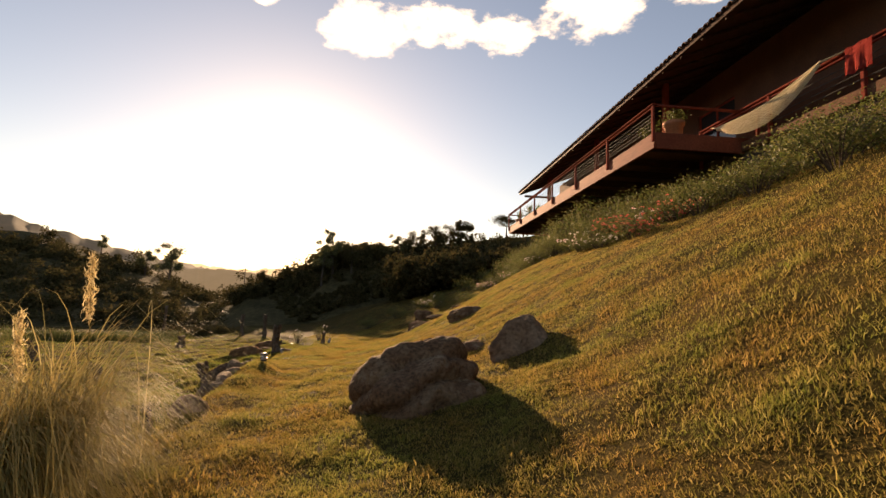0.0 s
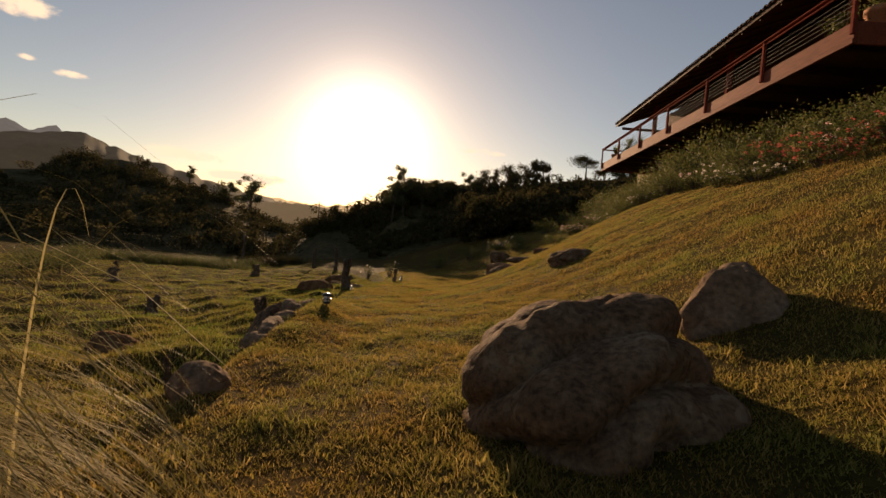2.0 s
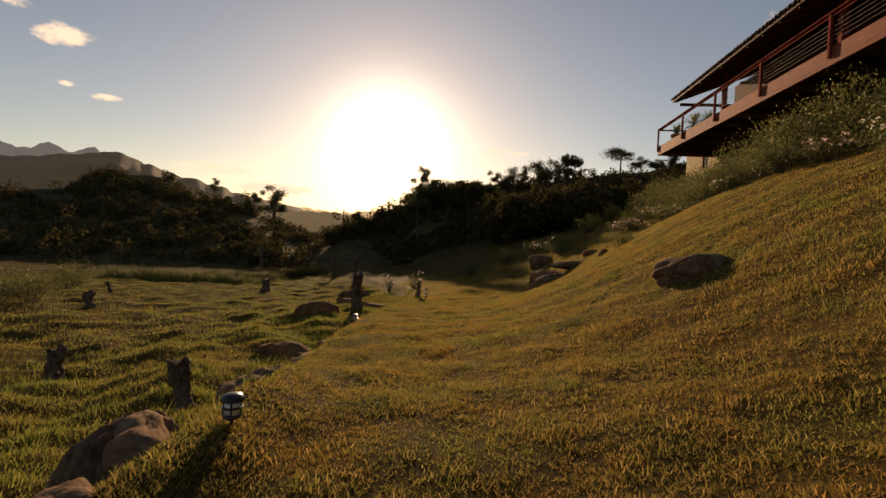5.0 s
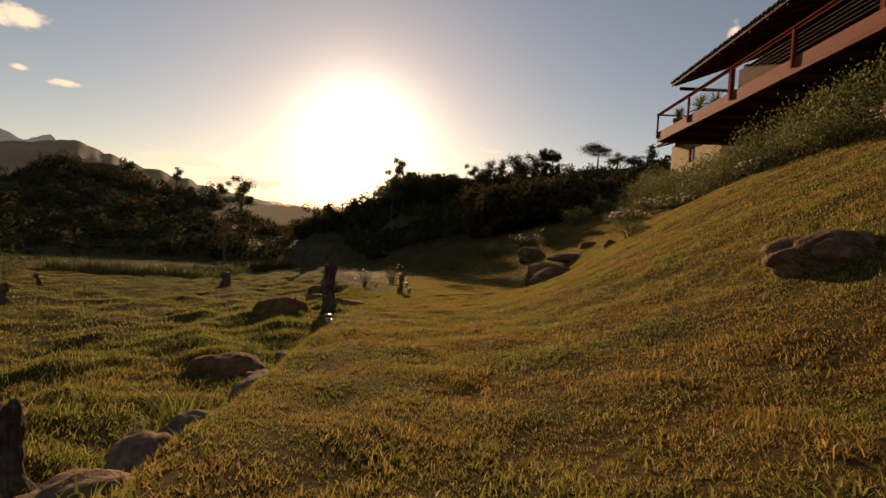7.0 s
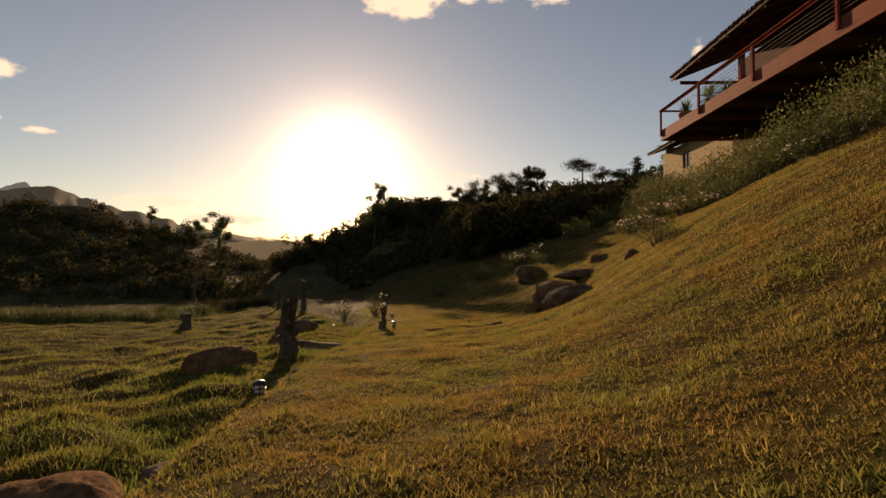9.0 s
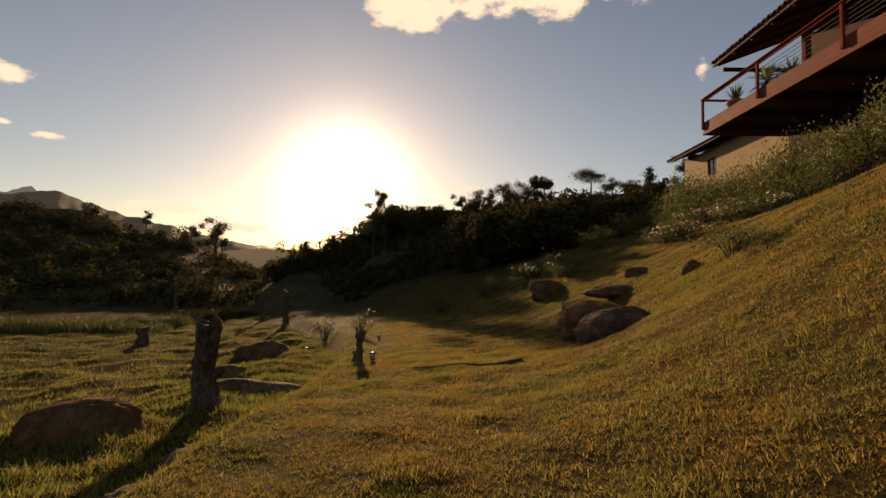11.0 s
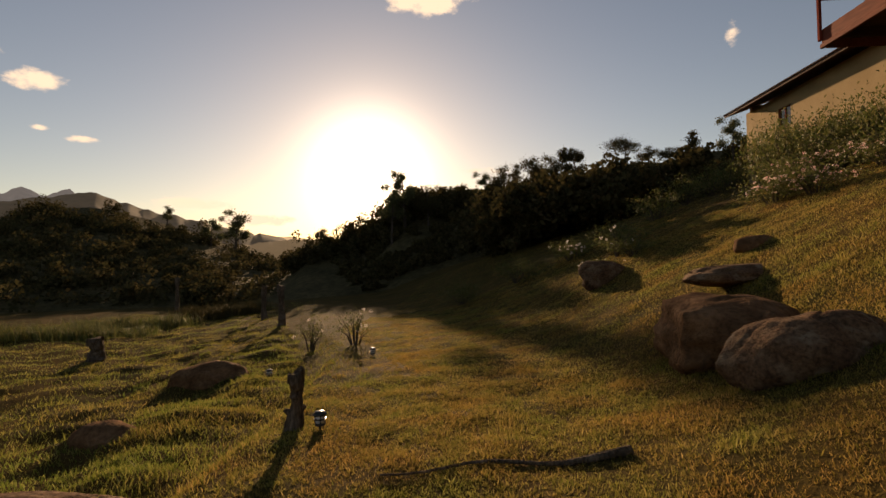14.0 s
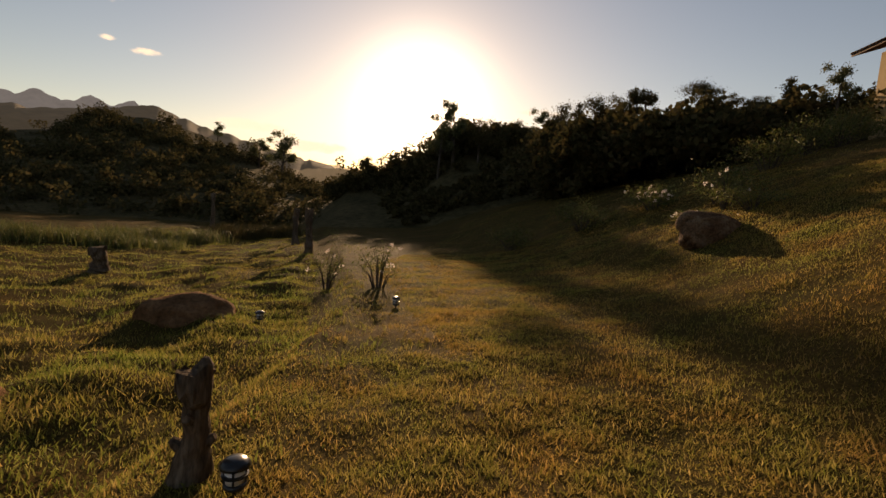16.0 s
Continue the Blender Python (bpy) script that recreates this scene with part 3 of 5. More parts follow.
def hill_surface(name, az0, az1, d0, d1, top, low, label):
    """The land under the trees, a little below their crowns."""
    v, f = [], []
    na, nd = 60, 14
    for i in range(na + 1):
        az = az0 + (az1 - az0) * i / na
        for k in range(nd + 1):
            s = k / nd
            x, y, z = over(az, top(az) - 0.9, d0 + (d1 - d0) * s)
            ends = min(1.0, i / 4, (na - i) / 4)
            zg = gz(x, y) - 0.4
            z = zg + max(0.0, (z - zg)) * s ** 0.9 * ends
            z += 0.9 * noise.noise(Vector((x * 0.15, y * 0.15, 3.0))) * s * (1 - 0.6 * s)
            v.append((x, y, z))
    n = nd + 1
    for i in range(na):
        for k in range(nd):
            f.append((i * n + k, (i + 1) * n + k, (i + 1) * n + k + 1, i * n + k + 1))
    return tagged(cloud_mesh(name, v, f, M_HILL, smooth=True), label, "hill", kind="structure")


hill_surface("hill_right", -22, 44, 60, 92, skyline_right, -0.5, "wooded hillside above the lawn")
hill_surface("hill_left", -80, -13, 72, 152, skyline_left, -4.6, "wooded hillside across the meadow")


# ---- trees ----
def tree(kind, height, spread, seed, leaf_mat, label):
    """A tapered trunk with limbs and a crown of many leaves, at the origin."""
    rng = np.random.default_rng(seed)
    ob = thing("tree", 0, 0, 0, label, "tree", "trees on the skyline")
    bm = bmesh.new()
    bend = rng.normal(0, 0.05 * height, 2)
    path = [Vector((bend[0] * s * s, bend[1] * s * s, height * s * 0.92 - 0.8 * (s == 0))) for s in (0, 0.2, 0.4, 0.6, 0.8, 1.0)]
    r0 = 0.028 * height
    tube(bm, path, [r0 * (1.15 - s) + 0.02 for s in (0, 0.2, 0.4, 0.6, 0.8, 1.0)], 7)
    cs, ws = [], []
    limbs = 13
    for i in range(limbs):
        if kind == "umbrella":
            s, up = rng.uniform(0.6, 0.95), 0.35
            reach = spread * rng.uniform(0.5, 1.0)
        elif kind == "column":
            s, up = rng.uniform(0.2, 0.97), 0.9
            reach = spread * rng.uniform(0.4, 0.8)
        elif kind == "conifer":
            s, up = 0.12 + 0.85 * i / limbs, 0.05
            reach = spread * (1.05 - s)
        elif kind == "airy":
            s, up = rng.uniform(0.42, 0.98), 0.6
            reach = spread * rng.uniform(0.35, 1.0)
        else:
            s, up = rng.uniform(0.35, 0.95), 0.5
            reach = spread * rng.uniform(0.5, 1.0) * (1.15 - 0.5 * s)
        a = rng.uniform(0, 2 * math.pi) if kind != "conifer" else i * 2.4
        st = path[0].lerp(path[-1], s)
        st = Vector((bend[0] * s * s, bend[1] * s * s, height * s * 0.92))
        en = st + Vector((math.cos(a) * reach, math.sin(a) * reach, reach * up))
        tube(bm, [st, st.lerp(en, 0.5) + Vector((0, 0, 0.06 * reach)), en], [r0 * 0.35 * (1.2 - s) + 0.015, r0 * 0.2 * (1.2 - s) + 0.012, 0.01], 5)
        for q in ((0.6, 1.0) if kind != "airy" else (1.0,)):
            cs.append(st.lerp(en, q))
            ws.append({"umbrella": 0.34, "column": 0.30, "conifer": 0.30, "airy": 0.26}.get(kind, 0.36) * spread * rng.uniform(0.7, 1.2))
    cs.append(path[-1])
    ws.append(0.25 * spread)
    part("trunk", bm, M_BARK, ob)
    n = 3600
    pick = rng.integers(0, len(cs), n)
    c = np.array([tuple(p) for p in cs])[pick] + rng.normal(size=(n, 3)) * (np.array(ws)[pick])[:, None] * np.array([0.62, 0.62, 0.34 if kind in ("umbrella", "conifer") else 0.5])
    v, f = leaf_cards(c, 0.036 * height ** 0.75 + 0.07, rng, 0.3, 0.65)
    tagged(cloud_mesh("crown", v, f, leaf_mat, ob), kind="stuff")
    return ob


TREES = {
    "round": tree("round", 7.0, 2.6, 1, M_WOODS, "dark broad-crowned tree standing above the woodland"),
    "umbrella": tree("umbrella", 7.0, 3.0, 2, M_WOODS, "flat-topped dark tree with a bare trunk"),
    "column": tree("column", 7.5, 1.5, 3, M_WOODS, "narrow upright dark tree on the ridge"),
    "conifer": tree("conifer", 7.0, 2.0, 4, M_WOODS, "pointed dark conifer on the ridge"),
    "airy": tree("airy", 8.5, 2.3, 5, M_AIRY, "thin airy tree with sparse leaves against the sky"),
}
SKYLINE_TREES = [("airy", -7.9, 8.2, 78, 0.75), ("airy", -9.2, 6.6, 76, 0.6), ("round", -5.6, 7.0, 78, 0.7), ("round", -2.2, 7.1, 80, 0.6), ("airy", 0.2, 8.0, 82, 0.7),
                 ("round", 1.8, 8.7, 82, 0.8), ("conifer", 3.2, 9.1, 84, 0.7), ("round", 4.8, 9.6, 84, 0.9), ("round", 6.8, 9.6, 86, 0.9), ("column", 8.3, 10.6, 84, 0.9), ("column", 9.2, 10.3, 85, 0.9),
                 ("umbrella", 13.8, 10.8, 92, 0.9), ("round", 15.9, 9.9, 92, 0.7), ("round", 17.6, 9.7, 90, 0.7), ("conifer", 19.2, 10.9, 80, 0.7), ("airy", 22.3, 11.3, 82, 0.7),
                 ("airy", -25.4, 4.7, 136, 1.5), ("airy", -27.6, 4.2, 138, 1.2), ("round", -16.0, 2.9, 84, 0.6), ("round", -13.6, 3.2, 84, 0.7), ("airy", -31.5, 5.2, 146, 0.7), ("round", -42, 4.9, 150, 1.1)]
used = set()
for i, (kind, az, el, d, size) in enumerate(SKYLINE_TREES):
    x, y, zt = over(az, el, d)
    src = TREES[kind]
    tall = {"round": 7.0, "umbrella": 7.0, "column": 7.5, "conifer": 7.0, "airy": 8.5}[kind]
    high = size
    if az > -20:
        s = min(1.0, max(0.0, (d - 60) / 32))
        zg = gz(x, y) - 0.4
        foot = zg + max(0.0, over(az, skyline_right(az) - 0.9, d)[2] - zg) * s ** 0.9
        high = (zt - foot + 0.8) / tall
        size = max(size, 0.8 * high)
    m = Matrix.Translation((x, y, zt - tall * high)) @ Matrix.Rotation(i * 1.7, 4, "Z")
    ob = src if kind not in used else copy_thing(src, m)
    used.add(kind)
    ob.matrix_basis = m @ Matrix.Diagonal((size, size, high, 1))


# ---- the upper house ----
DX, P0, DP, RZ, FB = 8.18, 33.78, 3.26, 4.78, 3.40
Y6 = P0 - 6 * DP
DECK_Z = FB + 0.34
deck = thing("balcony", DX, Y6, FB, "long timber balcony with dark red railing and steel cables", "balcony")
part("fascia", slab(DX, DX + 0.07, Y6, P0, FB + 0.13, FB + 0.50), M_FASCIA, deck, "orange-brown stained fascia board")
part("lower_board", slab(DX - 0.035, DX + 0.05, Y6 - 0.02, P0 + 0.02, FB, FB + 0.115), M_FASCIA, deck, "projecting lower fascia board")
part("end_fascia", slab(DX + 0.07, DX + 3.4, P0 - 0.07, P0, FB, FB + 0.50), M_FASCIA, deck)
part("near_fascia", slab(DX + 0.07, DX + 3.4, Y6, Y6 + 0.07, FB, FB + 0.50), M_FASCIA, deck)
for i in range(7):
    y = P0 - DP * i
    part("post", slab(DX - 0.075, DX - 0.002, y - 0.05, y + 0.05, FB + 0.20, RZ - 0.05, 0.012), M_RAIL, deck)
part("top_rail", slab(DX - 0.10, DX + 0.04, Y6 - 0.06, P0 + 0.06, RZ - 0.048, RZ, 0.014), M_RAIL, deck)
part("lower_rail", slab(DX - 0.055, DX - 0.01, Y6 + 0.05, P0 - 0.05, RZ - 0.135, RZ - 0.095, 0.01), M_RAIL, deck)
for k in range(5):
    bm = bmesh.new()
    z = FB + 0.62 + k * 0.115
    tube(bm, [(DX - 0.035, Y6, z), (DX - 0.035, (Y6 + P0) / 2, z - 0.008), (DX - 0.035, P0 - DP * 1.0, z)], [0.008] * 3, 6)
    part("cable", bm, M_CABLE, deck)
for y in (P0, Y6):
    part("side_rail", slab(DX + 0.05, DX + 3.4, y - 0.05, y + 0.05, RZ - 0.075, RZ - 0.01, 0.012), M_RAIL, deck)
    part("side_post", slab(DX + 3.3, DX + 3.4, y - 0.05, y + 0.05, DECK_Z, RZ - 0.08, 0.012), M_RAIL, deck)
for k in range(24):
    x = DX + 0.09 + k * 0.139
    part("deck_board", slab(x, x + 0.132, Y6 + 0.08, P0 - 0.08, DECK_Z - 0.03, DECK_Z, 0.004), M_DECK, deck)
for i in range(13):
    y = Y6 + 0.5 + i * (P0 - Y6 - 1.0) / 12
    part("joist", slab(DX + 0.10, DX + 3.4, y - 0.04, y + 0.04, FB + 0.06, DECK_Z - 0.035, 0.006), M_SOFFIT, deck)
for y in (Y6 + 2.5, Y6 + 9.5, Y6 + 16.5):
    part("support_post", slab(DX + 2.3, DX + 2.5, y - 0.1, y + 0.1, gz(DX + 2.4, y) - 0.3, FB + 0.06, 0.02), M_SOFFIT, deck)

house = thing("house", DX + 3.5, Y6, gz(DX + 3.5, Y6), "timber house with a low clay-tiled roof above the slope", "house")
HX, HX2, HY0, HY1 = DX + 3.5, DX + 12.0, 1.0, P0 - 0.3


def wall_with_openings(x0, x1, y0, y1, z0, z1, holes):
    """A wall along y with door and window openings cut through."""
    ycuts = sorted({y0, y1} | {v for h in holes for v in h[:2]})
    zcuts = sorted({z0, z1} | {v for h in holes for v in h[2:]})
    bm = bmesh.new()
    at = {(y, z): bm.verts.new((x0, y, z)) for y in ycuts for z in zcuts}
    for ya, yb in zip(ycuts, ycuts[1:]):
        for za, zb in zip(zcuts, zcuts[1:]):
            if not any(h[0] <= ya < h[1] and h[2] <= za < h[3] for h in holes):
                bm.faces.new((at[ya, za], at[ya, zb], at[yb, zb], at[yb, za]))
    bmesh.ops.delete(bm, geom=[v for v in bm.verts if not v.link_faces], context="VERTS")
    front = bm.faces[:]
    out = bmesh.ops.extrude_face_region(bm, geom=front)["geom"]
    bmesh.ops.translate(bm, verts=[e for e in out if isinstance(e, bmesh.types.BMVert)], vec=(x1 - x0, 0, 0))
    bmesh.ops.recalc_face_normals(bm, faces=bm.faces)
    return bm


HOLES = [(Y6 + 1.2, Y6 + 3.2, DECK_Z, DECK_Z + 2.1), (Y6 + 5.0, Y6 + 7.0, DECK_Z + 0.9, DECK_Z + 2.1), (Y6 + 9.4, Y6 + 11.4, DECK_Z, DECK_Z + 2.1)]
part("wall", wall_with_openings(HX, HX + 0.2, HY0, HY1, DECK_Z - 0.1, 6.95, HOLES), M_WALLRED, house, "dark plaster wall behind the balcony")
part("end_wall", slab(HX + 0.2, HX2, HY1 - 0.2, HY1, DECK_Z - 0.1, 7.2), M_WALLRED, house)
part("near_wall", slab(HX + 0.2, HX2, HY0, HY0 + 0.2, DECK_Z - 0.1, 7.2), M_WALLRED, house)
part("back_wall", slab(HX2, HX2 + 0.2, HY0, HY1, DECK_Z - 0.1, 6.95), M_WALLRED, house)
for ya, yb, za, zb in HOLES:
    win = part("window", slab(HX + 0.09, HX + 0.11, ya + 0.06, yb - 0.06, za + 0.06, zb - 0.06, 0), M_GLASS, house, "dark glazed opening")
    bm = bmesh.new()
    for a, b, c, d in ((ya, ya + 0.06, za, zb), (yb - 0.06, yb, za, zb), ((ya + yb) / 2 - 0.03, (ya + yb) / 2 + 0.03, za, zb), (ya, yb, zb - 0.06, zb), (ya, yb, za, za + 0.06)):
        add_box(bm, HX + 0.05, HX + 0.15, a, b, c, d, 0.005)
    part("frame", bm, M_RAIL, win)
part("foundation", slab(HX - 0.6, HX2 + 0.2, HY0, HY1, gz(HX, 20) - 2.5, DECK_Z - 0.1, 0.03), M_FOOT, house, "rough stone base under the house")

# roof: eave along the balcony, rising away from it
EX, EZ, EY1, EY0, SLOPE = 9.10, 6.62, 34.85, -1.0, 0.40
roof_run = 8.6
bm = bmesh.new()
q = [(EX + 0.05, EZ - 0.02), (EX + roof_run, EZ + SLOPE * roof_run), (EX + roof_run, EZ + SLOPE * roof_run - 0.10), (EX + 0.05, EZ - 0.12)]
ra = [bm.verts.new((x, EY0, z)) for x, z in q]
rb = [bm.verts.new((x, EY1, z)) for x, z in q]
for i in range(4):
    bm.faces.new((ra[i], ra[(i + 1) % 4], rb[(i + 1) % 4], rb[i]))
bm.faces.new(list(reversed(ra)))
bm.faces.new(rb)
roof = part("roof", bm, M_SOFFIT, house, "low clay-tiled roof with timber soffit")
bm = bmesh.new()
q = [(EX + roof_run, EZ + SLOPE * roof_run), (EX + roof_run * 2, EZ + 0.0), (EX + roof_run * 2, EZ - 0.1), (EX + roof_run, EZ + SLOPE * roof_run - 0.1)]
ra = [bm.verts.new((x, EY0, z)) for x, z in q]
rb = [bm.verts.new((x, EY1, z)) for x, z in q]
for i in range(4):
    bm.faces.new((ra[i], ra[(i + 1) % 4], rb[(i + 1) % 4], rb[i]))
bm.faces.new(list(reversed(ra)))
bm.faces.new(rb)
part("back_slope", bm, M_TILE, house)
part("eave_board", slab(EX, EX + 0.045, EY0, EY1 + 0.02, EZ - 0.14, EZ - 0.005), M_SOFFIT, house, "dark eave board")
bm = bmesh.new()
add_box(bm, EX + 0.4, EX + roof_run * 0.55, EY1 - 0.06, EY1 + 0.0, EZ - 0.30, EZ - 0.14, 0.01)
part("end_beam", bm, M_SOFFIT, house)
for i in range(34):
    y = EY0 + 0.5 + i * (EY1 - EY0 - 0.8) / 33
    bm = bmesh.new()
    vs = []
    for yy in (y - 0.035, y + 0.035):
        vs.append([bm.verts.new(p) for p in ((EX + 0.05, yy, EZ - 0.13), (EX + 5.0, yy, EZ - 0.13 + SLOPE * 4.95), (EX + 5.0, yy, EZ - 0.23 + SLOPE * 4.95), (EX + 0.05, yy, EZ - 0.21))])
    for k in range(4):
        bm.faces.new((vs[0][k], vs[0][(k + 1) % 4], vs[1][(k + 1) % 4], vs[1][k]))
    bm.faces.new(list(reversed(vs[0])))
    bm.faces.new(vs[1])
    part("rafter", bm, M_SOFFIT, house)
for y in (P0 - 2.4, P0 - 10.2, Y6 + 3.0, 8.0):
    part("roof_post", slab(DX + 2.0, DX + 2.2, y - 0.1, y + 0.1, DECK_Z if y > Y6 else gz(DX + 2, y), EZ + 0.35, 0.02), M_RAIL, house, "dark red timber roof post")

# recessed veranda with its own railing and a hammock
VX = 10.95
veranda = thing("veranda", VX, 3.0, DECK_Z - 0.5, "recessed veranda with dark red railing", "veranda")
part("floor_slab", slab(VX, HX + 0.6, 1.2, Y6 - 0.02, DECK_Z - 0.30, DECK_Z - 0.002), M_DECK, veranda)
part("top_rail", slab(VX - 0.06, VX + 0.06, 1.0, Y6 + 2.0, RZ - 0.06, RZ, 0.014), M_RAIL, veranda)
part("lower_rail", slab(VX - 0.03, VX + 0.03, 1.0, Y6 + 2.0, RZ - 0.15, RZ - 0.105, 0.01), M_RAIL, veranda)
for y in (Y6 + 1.95, Y6 - 1.2, Y6 - 4.0, Y6 - 6.8, Y6 - 9.6):
    part("post", slab(VX - 0.05, VX + 0.05, y - 0.05, y + 0.05, DECK_Z - 0.3, RZ - 0.062, 0.012), M_RAIL, veranda)
for k in range(4):
    bm = bmesh.new()
    z = DECK_Z + 0.2 + k * 0.16
    tube(bm, [(VX, 1.0, z), (VX, 7, z - 0.01), (VX, Y6 - 1.2, z)], [0.008] * 3, 6)
    part("cable", bm, M_CABLE, veranda)

hammock = thing("hammock", VX - 0.15, Y6 - 2.6, DECK_Z + 0.3, "cream cotton net hammock slung behind the railing", "hammock")
HN, HM = 40, 12
ha, hb = Vector((VX - 0.16, Y6 + 0.8, RZ - 0.30)), Vector((VX - 0.16, Y6 - 3.1, RZ - 0.02))
bm = bmesh.new()


def net_point(s, w):
    c = ha.lerp(hb, s)
    wide = 0.52 * math.sin(math.pi * min(max(s, 0.02), 0.98)) ** 0.6
    return Vector((c.x - 0.02 - 0.05 * math.sin(3.0 * w), c.y, c.z - 0.28 * math.sin(math.pi * s) - wide * (w - 0.15) * 1.1))


for i in range(HN):
    for k in range(HM):
        s, w = i / HN, k / HM
        for a, b in (((s, w), (s + 1 / HN, w + 1 / HM)), ((s, w + 1 / HM), (s + 1 / HN, w))):
            pa, pb = net_point(*a), net_point(*b)
            d = (pb - pa).normalized()
            up = d.cross(Vector((1, 0, 0))).normalized() * 0.011
            out = Vector((0.008, 0, 0))
            ring = [[bm.verts.new(p + o) for o in (up, out, -up, -out)] for p in (pa, pb)]
            for n in range(4):
                bm.faces.new((ring[0][n], ring[0][(n + 1) % 4], ring[1][(n + 1) % 4], ring[1][n]))
part("net", bm, M_NET, hammock)
bm = bmesh.new()
tube(bm, [net_point(i / 20, 0) for i in range(21)], [0.03] * 21, 6)
part("edge_rope", bm, M_NET, hammock, "thick cream edge rope")
for p, q in ((ha, Vector((VX - 0.04, Y6 + 1.3, RZ - 0.1))), (hb, Vector((VX - 0.04, Y6 - 3.6, RZ + 0.0)))):
    bm = bmesh.new()
    tube(bm, [p, p.lerp(q, 0.5), q], [0.03, 0.02, 0.015], 6)
    part("end_cord", bm, M_NET, hammock)
cloth = thing("hanging_cloth", VX - 0.08, Y6 - 4.0, RZ - 0.6, "red cloth hung over the railing", "cloth")
bm = bmesh.new()
for i in range(13):
    y = Y6 - 4.3 + i * 0.055
    w = 0.03 * math.sin(i * 1.3)
    col = [bm.verts.new((VX - 0.075 - w * k, y + 0.02 * k, RZ + 0.012 - 0.66 * k - 0.02 * math.sin(i))) for k in (0, 0.33, 0.66, 1.0)]
    if i:
        for k in range(3):
            bm.faces.new((prev[k], prev[k + 1], col[k + 1], col[k]))
    prev = col
bmesh.ops.solidify(bm, geom=bm.faces[:], thickness=0.012)
part("cloth_sheet", bm, M_CLOTH, cloth, smooth=True)


def lathe(profile, x, y, z, sides=24):
    bm = bmesh.new()
    rings = []
    for r, h in profile:
        rings.append([bm.verts.new((x + r * math.cos(2 * math.pi * k / sides), y + r * math.sin(2 * math.pi * k / sides), z + h)) for k in range(sides)])
    for a, b in zip(rings, rings[1:]):
        for k in range(sides):
            bm.faces.new((a[k], a[(k + 1) % sides], b[(k + 1) % sides], b[k]))
    bm.faces.new(list(reversed(rings[0])))
    bm.faces.new(rings[-1])
    return bm


def spiky(x, y, z, n, length, rng, droop=0.35, width=0.02, low=0.0):
    """Long pointed leaves springing from one place."""
    v, f = [], []
    for i in range(n):
        a, e = rng.uniform(0, 2 * math.pi), rng.uniform(low, 1.35)
        l = length * rng.uniform(0.7, 1.15)
        out = np.array([math.cos(a), math.sin(a), 0])
        side = np.array([-math.sin(a), math.cos(a), 0])
        for s in (0, 0.35, 0.7, 1.0):
            p = np.array([x, y, z]) + out * l * math.cos(e) * s + np.array([0, 0, l * (math.sin(e) * s - droop * math.cos(e) * s * s)])
            w = width * (1 - s) ** 0.5 * (0.6 + s) + 0.001
            v += [p - side * w, p + side * w]
        b = len(v) - 8
        f += [(b + 2 * k, b + 2 * k + 1, b + 2 * k + 3, b + 2 * k + 2) for k in range(3)]
    return np.array(v), np.array(f)


def potted(x, y, r, h, plant, label, seed):
    ob = thing("potted_plant", x, y, DECK_Z, label, "potted plant", "pots on the balcony")
    rng = np.random.default_rng(seed)
    prof = [(r * 0.66, 0.0), (r * 0.70, 0.02), (r * 0.93, h * 0.82), (r * 1.06, h * 0.84), (r * 1.08, h), (r * 0.94, h), (r * 0.90, h * 0.88)]
    part("pot", lathe(prof, x, y, DECK_Z), M_CLAY, ob, "terracotta pot with a rolled rim", smooth=True)
    part("soil", lathe([(r * 0.89, h * 0.85), (r * 0.88, h * 0.89)], x, y, DECK_Z, 16), M_SOIL, ob)
    if plant == "yucca":
        bm = bmesh.new()
        tube(bm, [(x, y, DECK_Z + h * 0.85), (x + 0.02, y, DECK_Z + h + 0.15), (x, y + 0.02, DECK_Z + h + 0.32)], [0.05, 0.045, 0.04], 8)
        part("stem", bm, M_BARK, ob)
        v, f = spiky(x, y, DECK_Z + h + 0.32, 120, 0.68, rng, 0.3, 0.022, -0.3)
        tagged(cloud_mesh("leaves", v, f, M_SPIKE, ob), kind="stuff")
    elif plant == "blades":
        v, f = spiky(x, y, DECK_Z + h * 0.86, 40, 0.7, rng, 0.10, 0.030, 0.9)
        tagged(cloud_mesh("leaves", v, f, M_SPIKE, ob), kind="stuff")
    else:
        c = rng.normal(size=(420, 3)) * np.array([0.17, 0.17, 0.13]) + np.array([x, y, DECK_Z + h + 0.16])
        v, f = leaf_cards(c, 0.085, rng)
        tagged(cloud_mesh("leaves", v, f, M_LEAF, ob), kind="stuff")
        bm = bmesh.new()
        for a in range(5):
            tube(bm, [(x, y, DECK_Z + h * 0.87), (x + 0.1 * math.cos(a * 1.3), y + 0.1 * math.sin(a * 1.3), DECK_Z + h + 0.2)], [0.012, 0.006], 5)
        part("branchwork", bm, M_BARK, ob)
    return ob


potted(DX + 0.42, P0 - 1.3, 0.27, 0.5, "blades", "upright sword-leaved plant in a terracotta pot", 11)
potted(DX + 0.75, P0 - 2.5, 0.26, 0.42, "yucca", "spiky yucca in a terracotta pot", 12)
potted(DX + 1.2, P0 - 3.0, 0.26, 0.40, "yucca", "spiky yucca in a terracotta pot", 13)
potted(DX + 0.95, Y6 + 0.55, 0.30, 0.72, "bushy", "leafy plant in a tall terracotta pot", 14)
potted(DX + 0.35, Y6 + 0.9, 0.15, 0.3, "bushy", "small leafy plant in a terracotta pot", 15)

# ---- the lower house ----
QX, QY, QZ = 16.4, 55.6, 7.7
